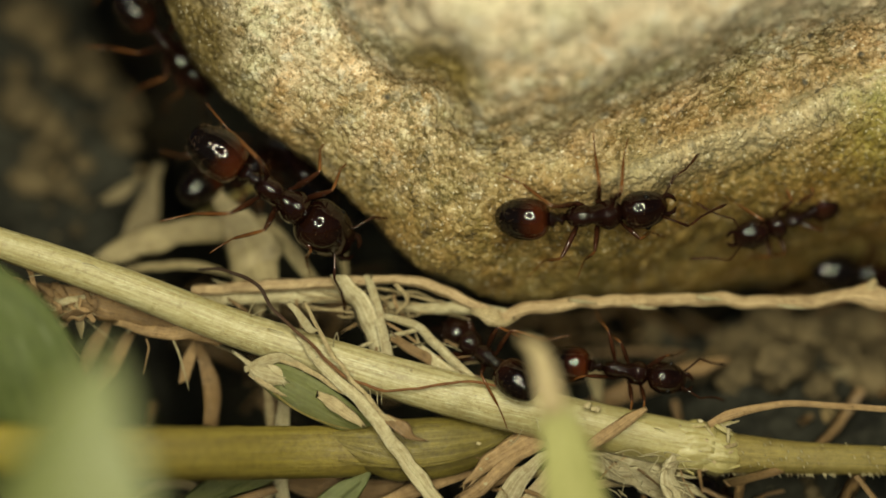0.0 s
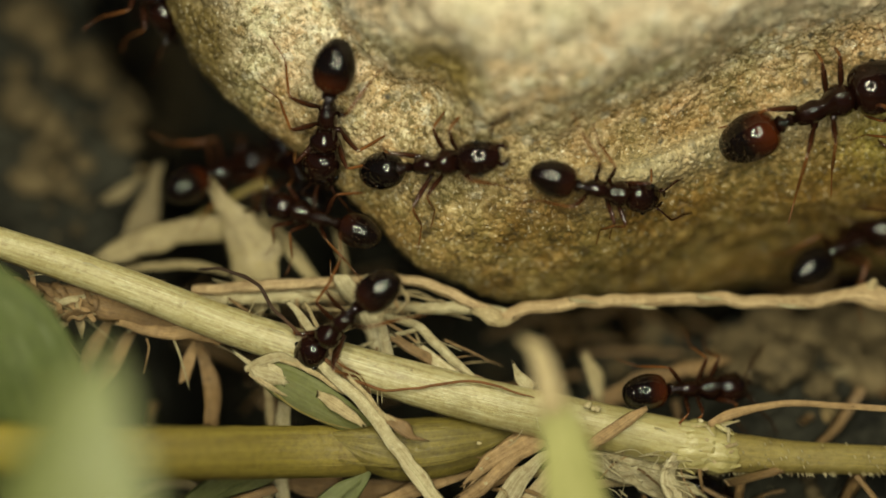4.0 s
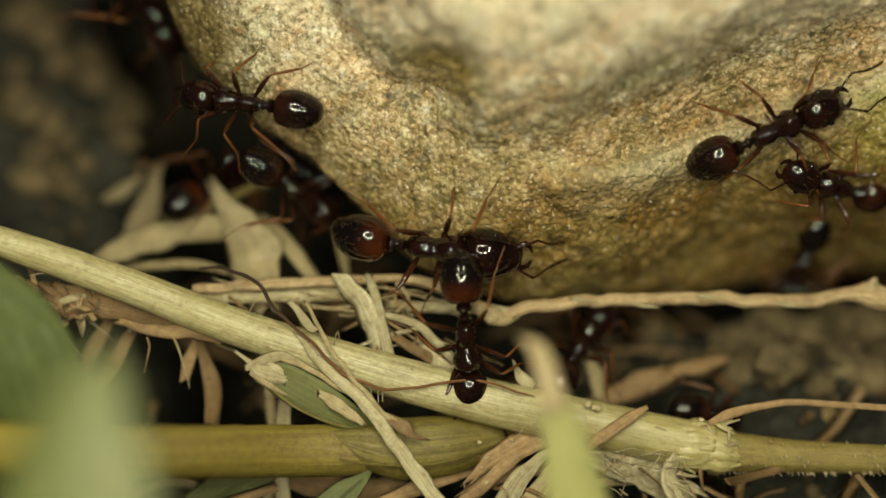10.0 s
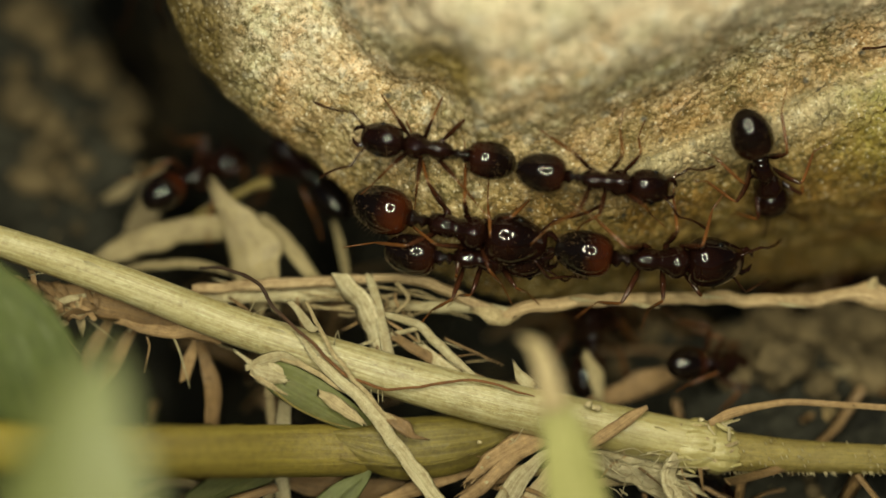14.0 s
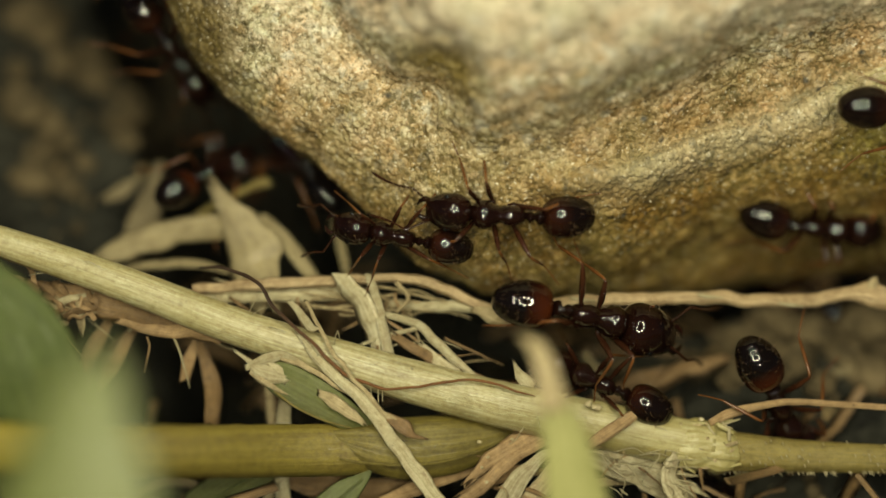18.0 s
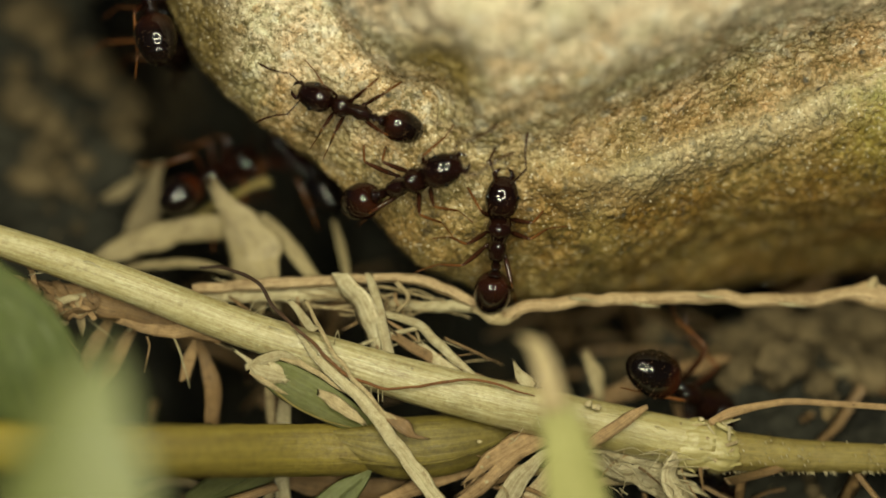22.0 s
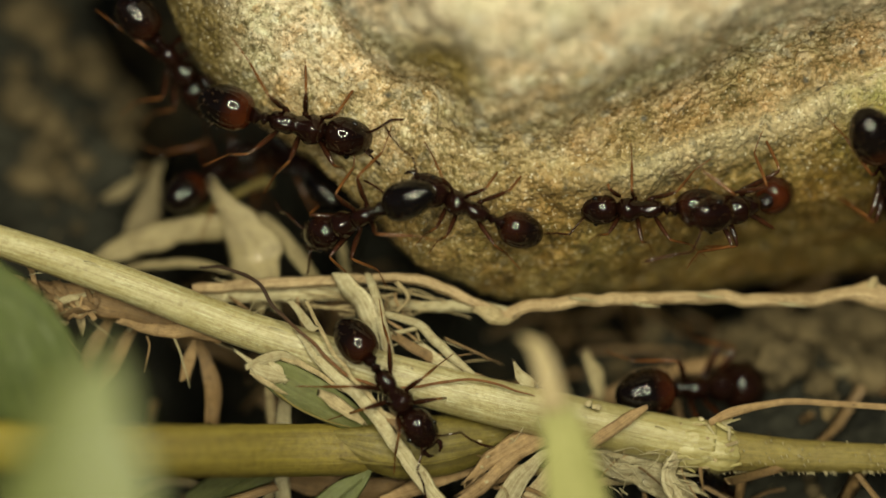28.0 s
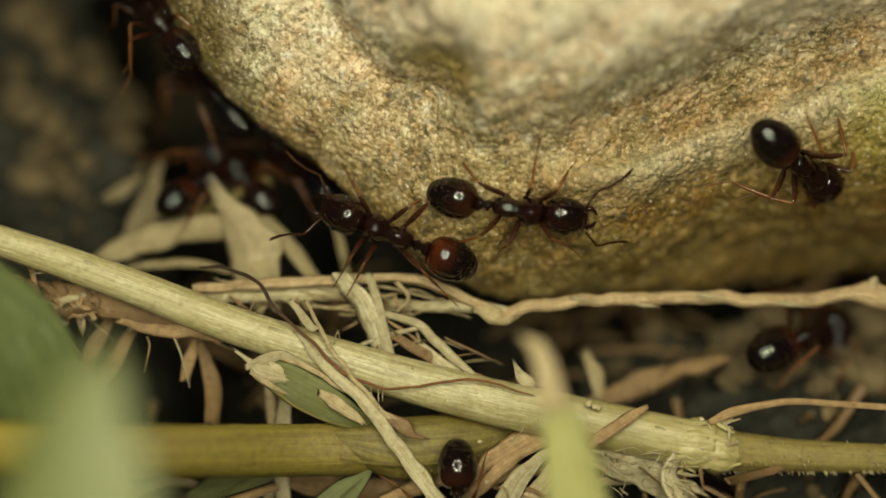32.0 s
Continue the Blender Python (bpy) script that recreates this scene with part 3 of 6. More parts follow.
def long_stem():
    ob = thing("dry_grass_culm", "long pale straw-coloured grass stem with a frayed node", "grass stem")
    stalk("internode", [(-90, 405, 0.66, 54), (0, 431, 0.6, 56), (120, 470, 0.54, 59), (250, 517, 0.48, 62), (400, 575, 0.42, 66), (500, 608, 0.36, 68), (620, 646, 0.3, 72),
                        (750, 684, 0.24, 78), (900, 722, 0.18, 82), (1060, 755, 0.06, 84), (1200, 785, 0, 86), (1262, 793, 0, 86)], PALE, ob, sides=32, ribs=0.02, flat=0.8)
    stalk("node", [(1205, 788, -0.02, 84), (1222, 790, 0.0, 88), (1248, 792, 0.0, 86), (1266, 795, 0.0, 88), (1282, 797, 0.0, 81), (1298, 800, -0.05, 72)], PALE, ob, sides=40, ribs=0.10, rag=0.08, flat=0.85, fine=3, label="frayed pale node")
    stalk("internode", [(1270, 799, -0.1, 74), (1320, 803, -0.12, 68), (1420, 810, -0.18, 58), (1568, 815, -0.24, 52), (1700, 820, 0, 50)], HAIRY, ob, sides=24, ribs=0.04, flat=0.85, label="greenish rough internode")
    rng = random.Random(5)
    for i in range(34):
        x, y = rng.uniform(1196, 1296), 792 + rng.uniform(-43, 43)
        c, ang, ln = 0.50 * math.sqrt(max(0.0, 1 - ((y - 792) / 47) ** 2)), rng.gauss(0.2, 0.6), rng.uniform(6, 18)
        dx, dy = math.cos(ang) * ln, math.sin(ang) * ln
        stalk("flake", [(x - dx, y - dy, c - 0.03, rng.uniform(2, 6)), (x, y, c + 0.02, rng.uniform(3, 9)), (x + dx, y + dy, c + rng.uniform(-0.05, 0.08), rng.uniform(2, 7))], rng.choice((WHITE, PALE, STRAW)), ob, flat=0.12, ribs=0.25, rag=0.5, sides=8, fine=4, wob=1, seed=i, label="pale torn flake")
    for i in range(110):
        x = rng.uniform(1235, 1566)
        low = rng.random() < 0.6
        y = (839 - max(0, 1330 - x) * 0.02) if low else 770 + (x - 1290) * 0.07 + rng.uniform(0, 55)
        c, ln = (-0.1, 1.0) if low else (0.40 - abs(y - 808) * 0.006, 0.5)
        stalk("fibre", [(x, y - 3, c, 2.2), (x + 2, y + 1, c + 0.06, 2.0), (x + rng.uniform(1, 7) * ln, y + rng.uniform(2, 8) * ln, c + 0.1, 0.8)], WHITE, ob, sides=4, label="tiny pale hair")
    for i in range(5):
        x = rng.uniform(40, 1200)
        y = np.interp(x, [0, 250, 500, 750, 1060, 1200], [431, 517, 608, 684, 755, 785]) + rng.uniform(-24, 26)
        stalk("fibre", [(x, y, 0.98 - x * 0.0004, 2.2), (x + rng.uniform(4, 14), y + rng.uniform(0, 8), 1.08 - x * 0.0004, 2), (x + rng.uniform(16, 34), y + rng.uniform(3, 14), 0.98 - x * 0.0004, 1.0)], WHITE, ob, sides=5, label="lifted pale splinter")
    return ob


def olive_stem():
    ob = thing("green_grass_culm", "thick olive-green grass stem with brown stripes and a pointed end", "grass stem")
    stalk("stem", [(-160, 790, 6.0, 80), (0, 795, 5.0, 86), (160, 800, 4.0, 90), (300, 802, 3.0, 92), (500, 800, 0.9, 94), (640, 797, 0.2, 90), (740, 790, 0.0, 60)], OLIVE, ob, sides=30, ribs=0.03, flat=0.7)
    stalk("sheath", [(545, 768, 0.62, 3), (590, 776, 0.66, 26), (645, 788, 0.42, 78), (710, 796, 0.2, 110), (800, 789, -0.1, 104), (870, 776, -0.4, 62), (930, 760, -0.7, 8)], DARK_OLIVE, ob, sides=30, ribs=0.02, flat=0.7, label="darker pointed leaf sheath")
    stalk("sheath_edge", [(600, 815, 1.0, 3), (640, 822, 1.0, 6), (740, 826, 0.75, 6), (830, 808, 0.4, 5), (905, 774, -0.3, 3)], DARK_OLIVE, ob, flat=0.5, sides=8, label="thin pale sheath margin")


def torn_leaf():
    ob = thing("leaf_fragment", "short green grass leaf with a torn bleached end", "leaf")
    stalk("blade", [(470, 662, 0.86, 44), (500, 676, 0.9, 62), (550, 704, 0.86, 66), (605, 735, 0.74, 54), (652, 762, 0.54, 26)], VEINED, ob, flat=0.06, arch=0.16, roll=-8, sides=20)
    for pts, mat in (([(425, 632, 0.9, 5), (437, 645, 0.96, 10), (452, 655, 0.98, 24), (474, 664, 0.98, 38), (496, 672, 0.95, 16)], WHITE), ([(443, 650, 0.98, 12), (468, 639, 1.0, 18), (495, 631, 0.98, 17), (522, 640, 0.95, 7)], WHITE),
                     ([(446, 664, 0.96, 8), (470, 680, 0.98, 12), (494, 697, 0.95, 6), (504, 702, 0.92, 2)], STRAW), ([(478, 648, 0.99, 10), (492, 660, 1.0, 14), (500, 676, 0.98, 4)], WHITE)):
        stalk("torn_end", pts, mat, ob, flat=0.16, arch=0.2, rag=0.9, sides=18, ribs=0.22, fine=3, wob=4, label="bleached torn tip")
    stalk("margin", [(494, 634, 0.95, 12), (525, 646, 0.97, 10), (560, 664, 0.96, 8), (610, 696, 0.88, 5)], STRAW, ob, flat=0.2, ribs=0.2, wob=3, label="pale dried leaf margin")
    stalk("margin", [(484, 694, 0.9, 4), (520, 722, 0.9, 3.5), (570, 746, 0.85, 3), (620, 760, 0.7, 2.5)], HAIRY, ob, flat=0.4, label="thin green leaf margin")
    stalk("shred", [(572, 700, 1.0, 10), (592, 712, 1.05, 20), (622, 732, 1.05, 18), (640, 750, 1.0, 6)], STRAW, ob, flat=0.12, rag=1.0, ribs=0.3, wob=5, fine=3, label="brown curled shred")


GREEN_LEAVES = []


def foreground():
    litter("young_grass", "pale green young grass blade standing up from the litter", "grass blade",
           [(110, 1150, 17, 250), (120, 960, 17, 240), (135, 860, 17, 212), (142, 770, 17, 156), (160, 700, 17, 106), (174, 650, 17, 58), (182, 618, 17, 14)], YOUNG, flat=0.05, arch=0.25, roll=12, sides=18)
    litter("young_grass", "yellow-green grass blade with a dry tan tip", "grass blade",
           [(1052, 1150, 5.7, 130), (1036, 980, 6.2, 116), (1020, 880, 6.6, 98), (1004, 800, 6.9, 80), (988, 740, 7.1, 58), (977, 705, 7.2, 42), (970, 680, 7.2, 28)], LIME, flat=0.08, arch=0.2, roll=-10, sides=18)
    litter("dry_grass_tip", "tan dried tip of a grass blade", "grass blade",
           [(984, 730, 7.3, 42), (974, 690, 7.35, 42), (964, 650, 7.3, 36), (952, 622, 7.2, 30), (935, 606, 7, 18), (915, 598, 6.7, 6)], STRAW, flat=0.12, arch=0.2, roll=-10, sides=16)
    GREEN_LEAVES.append(litter("grass_leaf", "broad dark green grass leaf bending over the litter", "grass leaf",
           [(-140, 430, 4, 60), (-60, 510, 4.2, 130), (5, 600, 4.2, 190), (40, 690, 4, 200), (60, 790, 3.4, 170), (70, 900, 1.26, 120)], LEAF, flat=0.04, arch=0.12, roll=6, sides=22))
    GREEN_LEAVES.append(litter("grass_leaf", "green grass leaf lying under the olive stem", "grass leaf",
           [(340, 905, -0.18, 60), (405, 868, -0.12, 76), (450, 842, -0.18, 62), (520, 800, -0.6, 30)], VEINED, flat=0.06, arch=0.15, sides=16))
    GREEN_LEAVES.append(litter("grass_leaf", "small green grass leaf tip among dry litter", "grass leaf",
           [(560, 930, 0.18, 70), (605, 880, 0.3, 52), (640, 850, 0.36, 24), (662, 815, 0.42, 5)], YOUNG, flat=0.08, arch=0.2, sides=14))
    for rib in ([(-130, 440, 2.72, 5), (-60, 512, 2.95, 7), (5, 600, 2.97, 8), (40, 690, 2.88, 8), (60, 790, 2.55, 8), (70, 890, 2.1, 7)], [(345, 902, 0.04, 4), (405, 868, 0.06, 5), (450, 842, 0.02, 4)], [(565, 926, 0.4, 4), (605, 880, 0.5, 4), (640, 850, 0.5, 3)]):
        stalk("midrib", rib, YOUNG, GREEN_LEAVES.pop(0), flat=0.4, sides=8, label="paler raised midrib")
    litter("rootlet", "thin curved reddish-brown rootlet lying over the stem", "rootlet",
           [(352, 476, -0.3, 3.2), (395, 478, 0.1, 5.1), (428, 488, 0.4, 6.4), (455, 505, 0.7, 5.8), (480, 540, 0.84, 6.1), (500, 562, 0.9, 5.8), (540, 598, 0.96, 5.4), (575, 635, 1.0, 5.4), (610, 665, 0.96, 5.1), (650, 682, 0.86, 4.8), (690, 691, 0.84, 4.5), (725, 690, 0.84, 4.2), (770, 682, 0.84, 4.5), (810, 676, 0.84, 4.2), (850, 677, 0.8, 4.5), (890, 687, 0.74, 3.8), (920, 697, 0.7, 3.2), (946, 706, 0.62, 1.5)],
           ROOT, ribs=0.3, wob=5, fine=3)
    litter("straw_strip", "split pale straw strip lying slantwise over the stems", "straw",
           [(526, 594, 0.8, 4), (552, 628, 0.9, 13), (592, 668, 1.02, 20), (650, 722, 1.14, 22), (700, 790, 1.08, 24), (745, 850, 0.9, 27), (800, 925, 0.66, 30)], WHITE, flat=0.16, arch=0.2, ribs=0.12, rag=0.6, roll=(-12, 14), wob=2.5)
    litter("straw_strip", "thin dry straw strip with a frayed dark end", "straw",
           [(538, 540, 0.7, 5), (562, 575, 0.84, 8), (598, 640, 1.02, 8), (650, 700, 1.14, 9), (696, 752, 1.14, 12), (716, 772, 1.1, 5)], STRAW, flat=0.2, arch=0.15, ribs=0.15, rag=0.9, roll=(20, -30), wob=6)
    litter("straw_chip", "small pale curled straw chip", "straw", [(513, 538, 0.9, 8), (526, 552, 0.96, 11), (540, 572, 0.96, 15), (550, 583, 0.92, 14), (558, 583, 0.9, 4)], WHITE, flat=0.2, ribs=0.2, rag=0.8, fine=3)
    litter("frayed_tuft", "frayed dark and tan straw tuft", "straw", [(690, 745, 1.08, 14), (712, 760, 1.14, 24), (728, 774, 1.14, 12), (745, 778, 1.08, 3)], BROWN, flat=0.5, ribs=0.4, rag=1.0)
    litter("dry_stalk", "thin ruddy curved dry stalk", "stalk",
           [(1255, 752, 0.24, 12), (1290, 735, 0.3, 18), (1340, 722, 0.24, 14), (1400, 714, 0.18, 12), (1480, 718, 0.06, 11), (1600, 726, -0.12, 11)], REDROOT, flat=0.6, ribs=0.1)
    litter("dry_stalk", "ruddy bent straw resting on the node", "stalk", [(1050, 785, 0.66, 20), (1085, 762, 0.72, 24), (1115, 740, 0.66, 22), (1135, 728, 0.6, 12)], REDROOT, flat=0.5, ribs=0.12, rag=0.7)
    # the twig along the foot of the stone
    ob = thing("twig", "pale crooked twig lying along the foot of the stone", "twig")
    stalk("shaft", [(895, 560, -0.6, 24), (930, 547, -0.6, 21), (1000, 538, -0.7, 21), (1060, 536, -0.75, 19), (1100, 531, -0.8, 21), (1200, 533, -0.9, 20), (1270, 529, -0.95, 22), (1330, 533, -1, 21), (1440, 534, -1.1, 23), (1500, 522, -1.1, 22), (1545, 524, -1.1, 42), (1600, 545, -1.2, 26)], TWIG, ob, ribs=0.3, wob=6, fine=3, sides=20)
    for x, y in ((1010, 530), (1120, 540), (1235, 524), (1380, 540)):
        stalk("bark_shred", [(x, y, -0.5, 5), (x + 18, y + 3, -0.45, 8), (x + 44, y + 6, -0.5, 2)], WHITE, ob, flat=0.3, ribs=0.3, rag=0.8, sides=8)
    stalk("spur", [(1538, 520, -1.1, 26), (1545, 503, -1, 18), (1550, 494, -1, 8)], STRAW, ob, ribs=0.15)
    ob = thing("fibre_bundle", "bundle of tan root fibres meeting a twig", "root fibres")
    stalk("strand", [(340, 516, -0.8, 17.2), (450, 508, -0.7, 20.3), (600, 500, -0.6, 17.2), (690, 496, -0.5, 14), (740, 500, -0.5, 18), (800, 522, -0.5, 19), (850, 545, -0.5, 16), (900, 566, -0.6, 17)], TWIG, ob, ribs=0.28, wob=3, fine=4, sides=18)
    stalk("strand", [(350, 530, -0.9, 20.3), (480, 524, -0.9, 28.1), (580, 520, -0.9, 31.2), (640, 524, -0.9, 12.5)], WHITE, ob, flat=0.4, ribs=0.12, rag=0.5)
    stalk("strand", [(690, 540, -0.8, 14), (760, 546, -0.7, 20.3), (830, 545, -0.6, 21.8), (900, 555, -0.6, 18.7)], WHITE, ob, flat=0.6, ribs=0.15, wob=5)
    stalk("strand", [(700, 502, -0.3, 9.4), (722, 530, -0.3, 7.8), (700, 556, -0.4, 7)], STRAW, ob, ribs=0.12)
    stalk("knot", [(845, 552, -0.4, 12), (872, 562, -0.4, 34), (890, 572, -0.4, 16), (905, 566, -0.5, 12)], STRAW, ob, ribs=0.25, rag=0.6)
    rng = random.Random(3)
    for i in range(12):
        y = rng.uniform(500, 560)
        x = rng.uniform(520, 700)
        stalk("strand", [(x, y, -0.8, 4), (x + 70, y + rng.uniform(-10, 14), -0.7, 5), (x + 150, y + rng.uniform(-12, 26), -0.8, 3)], STRAW, ob, sides=7, wob=6)


def mid_litter():
    g = "dry straw litter"
    rows = [
        ("straw_strip", "bleached translucent straw strip bent downwards", WHITE, [(612, 505, -0.2, 34), (640, 540, -0.24, 44), (662, 590, -0.18, 44), (676, 640, -0.18, 26)], 0.10),
        ("straw_strip", "bleached straw strip folded behind another", WHITE, [(655, 500, -0.4, 14), (672, 560, -0.1, 20), (690, 640, 0, 24)], 0.12),
        ("root_fibre", "pale tapering root fibre", WHITE, [(690, 562, -0.12, 14), (740, 578, -0.06, 18), (775, 612, 0, 18), (810, 645, 0.06, 16), (845, 672, 0.12, 8)], 0.8),
        ("root_fibre", "thin branching root fibre", WHITE, [(640, 612, -0.18, 6), (690, 596, -0.12, 9), (735, 585, -0.06, 8)], 0.8),
        ("straw_strip", "brown straw strip under the stem", BROWN, [(700, 600, 0, 16), (760, 635, -0.18, 20), (830, 668, -0.12, 18), (930, 695, -0.12, 20)], 0.3),
        ("straw_strip", "pale straw strip wedged under the stem", WHITE, [(748, 620, -0.24, 14), (780, 650, -0.18, 26), (840, 685, -0.18, 30), (915, 700, -0.18, 20)], 0.3),
        ("straw_chip", "pale upright straw chip", WHITE, [(912, 650, 0.06, 5), (918, 668, 0.06, 18), (935, 684, 0, 24)], 0.3),
        ("leaf_flake", "beige dried leaf flake with ragged corners", GREY, [(402, 370, -2.3, 22), (425, 400, -2.3, 76), (448, 440, -2.2, 98), (455, 480, -2, 90), (462, 505, -1.8, 60)], 0.08),
        ("straw_strip", "curved beige straw behind the stem", GREY, [(165, 468, -2.8, 26), (230, 436, -2.8, 42), (310, 414, -2.7, 44), (400, 406, -2.6, 40), (470, 400, -2.8, 20)], 0.25),
        ("straw_strip", "curved beige straw end arching down", GREY, [(470, 395, -2.8, 16), (505, 430, -2.6, 26), (535, 470, -2.3, 28), (560, 500, -2, 22)], 0.3),
        ("root_fibre", "thin pale root fibre behind the stem", GREY, [(200, 486, -2.2, 12), (280, 470, -2.2, 15), (350, 470, -2.1, 15), (400, 484, -2, 8)], 0.8),
        ("grass_sprig", "short green sprig with a dry tip", HAIRY, [(345, 388, -3.4, 16), (390, 360, -3.3, 18), (435, 338, -3.2, 16), (468, 326, -3.2, 22)], 0.7),
        ("straw_strip", "upright pale straw in the hollow", GREY, [(592, 400, -3.2, 10), (602, 440, -2.8, 16), (612, 490, -2.2, 16)], 0.6),
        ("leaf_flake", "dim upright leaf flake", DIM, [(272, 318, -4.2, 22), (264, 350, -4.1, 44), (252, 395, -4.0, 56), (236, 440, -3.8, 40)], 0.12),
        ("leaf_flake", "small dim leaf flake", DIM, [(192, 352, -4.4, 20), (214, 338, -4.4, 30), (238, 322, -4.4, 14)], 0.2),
        ("brown_sheath", "torn brown leaf sheath under the stem", BROWN, [(15, 505, 0, 16), (70, 520, -0.18, 40), (150, 535, -0.12, 54), (260, 562, -0.18, 50), (360, 590, 0, 30)], 0.2),
        ("torn_sheath", "ragged tan sheath scrap", STRAW, [(40, 512, -0.06, 8), (85, 540, 0, 28), (112, 570, -0.06, 22), (98, 578, -0.06, 5)], 0.2),
        ("torn_sheath", "pale ragged sheath scrap", WHITE, [(60, 548, 0, 6), (90, 545, 0.06, 14), (125, 530, 0.06, 12), (160, 520, 0, 6)], 0.25),
        ("straw_strip", "flat tan straw under the stem", REDROOT, [(215, 572, -0.1, 12), (280, 590, 0, 22), (350, 588, 0, 26), (420, 605, -0.1, 14)], 0.3),
        ("leaf_flake", "narrow beige leaf flake hanging down", BROWN, [(195, 560, -0.8, 14), (172, 605, -0.7, 26), (152, 645, -0.7, 26), (130, 690, -0.9, 10)], 0.12),
        ("leaf_flake", "narrow brown leaf flake hanging down", BROWN, [(240, 570, -1, 12), (222, 605, -1, 22), (196, 650, -1, 26), (160, 705, -1.2, 12)], 0.14),
        ("leaf_flake", "rust-brown dried leaf strip", BROWN, [(352, 606, -0.9, 12), (362, 640, -0.8, 24), (374, 690, -0.9, 34), (374, 748, -1.1, 26)], 0.12),
        ("leaf_flake", "small tan curled leaf flake", REDROOT, [(346, 605, -0.9, 10), (336, 635, -0.8, 22), (326, 668, -0.8, 18)], 0.2),
        ("straw_strip", "upright pale straw passing under the green stem", WHITE, [(506, 690, -0.6, 22), (500, 760, -0.7, 30), (496, 840, -0.6, 28), (504, 920, -0.6, 28)], 0.35),
        ("straw_strip", "pale upright straw below the green stem", STRAW, [(474, 690, -1.2, 14), (482, 760, -1.2, 18), (478, 860, -1.1, 18), (470, 920, -1, 18)], 0.35),
        ("leaf_flake", "ruddy dried leaf strip pointing up to the stem", REDROOT, [(835, 846, 0.18, 10), (870, 815, 0.24, 30), (920, 785, 0.18, 40), (975, 755, -0.06, 30)], 0.15),
        ("leaf_flake", "ruddy dried leaf strip in the litter", REDROOT, [(790, 905, 0.24, 18), (850, 868, 0.3, 22), (905, 815, 0.3, 24), (955, 790, 0.18, 12)], 0.2),
        ("leaf_flake", "pale curled leaf strip in the litter", WHITE, [(890, 900, 0.3, 40), (920, 850, 0.42, 34), (955, 815, 0.42, 20), (985, 800, 0.3, 8)], 0.15),
        ("leaf_flake", "tan leaf strip in the litter", STRAW, [(930, 905, 0.12, 46), (965, 858, 0.18, 44), (1010, 810, 0.06, 30)], 0.15),
        ("straw_strip", "bleached split straw leaning on the node", WHITE, [(1195, 812, 0.48, 18), (1182, 845, 0.54, 34), (1200, 880, 0.48, 40), (1228, 930, 0.3, 40)], 0.2),
        ("leaf_flake", "bleached fibrous leaf sheath with dark specks", WHITE, [(1030, 800, -0.12, 30), (1090, 820, 0, 60), (1150, 840, 0, 66), (1215, 880, -0.18, 46)], 0.15),
        ("straw_strip", "tan straw below the stem", STRAW, [(1040, 860, -0.2, 16), (1120, 850, 0, 22), (1180, 862, -0.24, 18)], 0.3),
        ("leaf_flake", "tan leaf flake on soil", BROWN, [(1060, 715, -2.6, 30), (1110, 694, -2.6, 44), (1160, 676, -2.7, 50), (1205, 664, -2.9, 22)], 0.2),
        ("leaf_flake", "beige leaf chip on soil", GREY, [(1040, 640, -2.4, 16), (1055, 668, -2.4, 30), (1060, 700, -2.4, 20)], 0.2),
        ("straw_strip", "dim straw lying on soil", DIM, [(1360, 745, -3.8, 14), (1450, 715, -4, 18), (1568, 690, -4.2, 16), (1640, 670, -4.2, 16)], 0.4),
        ("straw_strip", "dim brown straw behind the stem", BROWN, [(1400, 770, -3.4, 16), (1480, 752, -3.6, 20), (1600, 748, -3.6, 18)], 0.4),
        ("grass_sprig", "dim green straw at the litter's edge", HAIRY, [(1420, 900, -2.4, 16), (1490, 868, -2.6, 18), (1600, 840, -2.8, 14)], 0.5),
        ("leaf_flake", "crumpled brown leaf flake below the green stem", BROWN, [(515, 856, -0.9, 18), (580, 864, -0.8, 46), (650, 870, -0.9, 44), (725, 860, -1.1, 16)], 0.16),
        ("leaf_flake", "torn tan leaf flake beside the slanting strip", REDROOT, [(690, 884, -0.2, 14), (735, 866, -0.1, 30), (800, 846, -0.2, 20), (838, 836, -0.3, 8)], 0.16),
        ("leaf_flake", "curled brown leaf scrap in the litter", BROWN, [(820, 880, 0.0, 18), (870, 852, 0.05, 28), (935, 836, 0.0, 22), (985, 842, -0.1, 8)], 0.2),
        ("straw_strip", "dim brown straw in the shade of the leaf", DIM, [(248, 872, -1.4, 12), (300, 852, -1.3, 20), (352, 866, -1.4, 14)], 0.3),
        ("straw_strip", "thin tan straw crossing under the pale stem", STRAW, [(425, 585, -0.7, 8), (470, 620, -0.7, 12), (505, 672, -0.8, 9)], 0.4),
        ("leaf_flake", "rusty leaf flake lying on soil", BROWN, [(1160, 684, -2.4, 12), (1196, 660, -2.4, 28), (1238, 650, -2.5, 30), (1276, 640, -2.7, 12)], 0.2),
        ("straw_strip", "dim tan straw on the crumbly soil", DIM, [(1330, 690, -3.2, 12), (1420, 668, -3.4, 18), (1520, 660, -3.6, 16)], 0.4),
        ("straw_strip", "dim tan straw under the green internode", BROWN, [(1260, 900, -2.6, 18), (1400, 856, -2.5, 20), (1520, 880, -2.5, 18)], 0.4),
    ]
    for i, (name, label, mat, pts, flat) in enumerate(rows):
        litter(name, label, "root fibre" if "fibre" in name else "dry leaf" if "flake" in name or "sheath" in name else "straw", pts, mat, g,
               flat=flat * 0.6 if flat < 0.5 else flat, arch=0.22 if flat < 0.3 else 0.06, rag=0.9, ribs=0.14, roll=((i * 37) % 60 - 30, (i * 53) % 70 - 35), wob=3, sides=16, fine=5, seed=i)


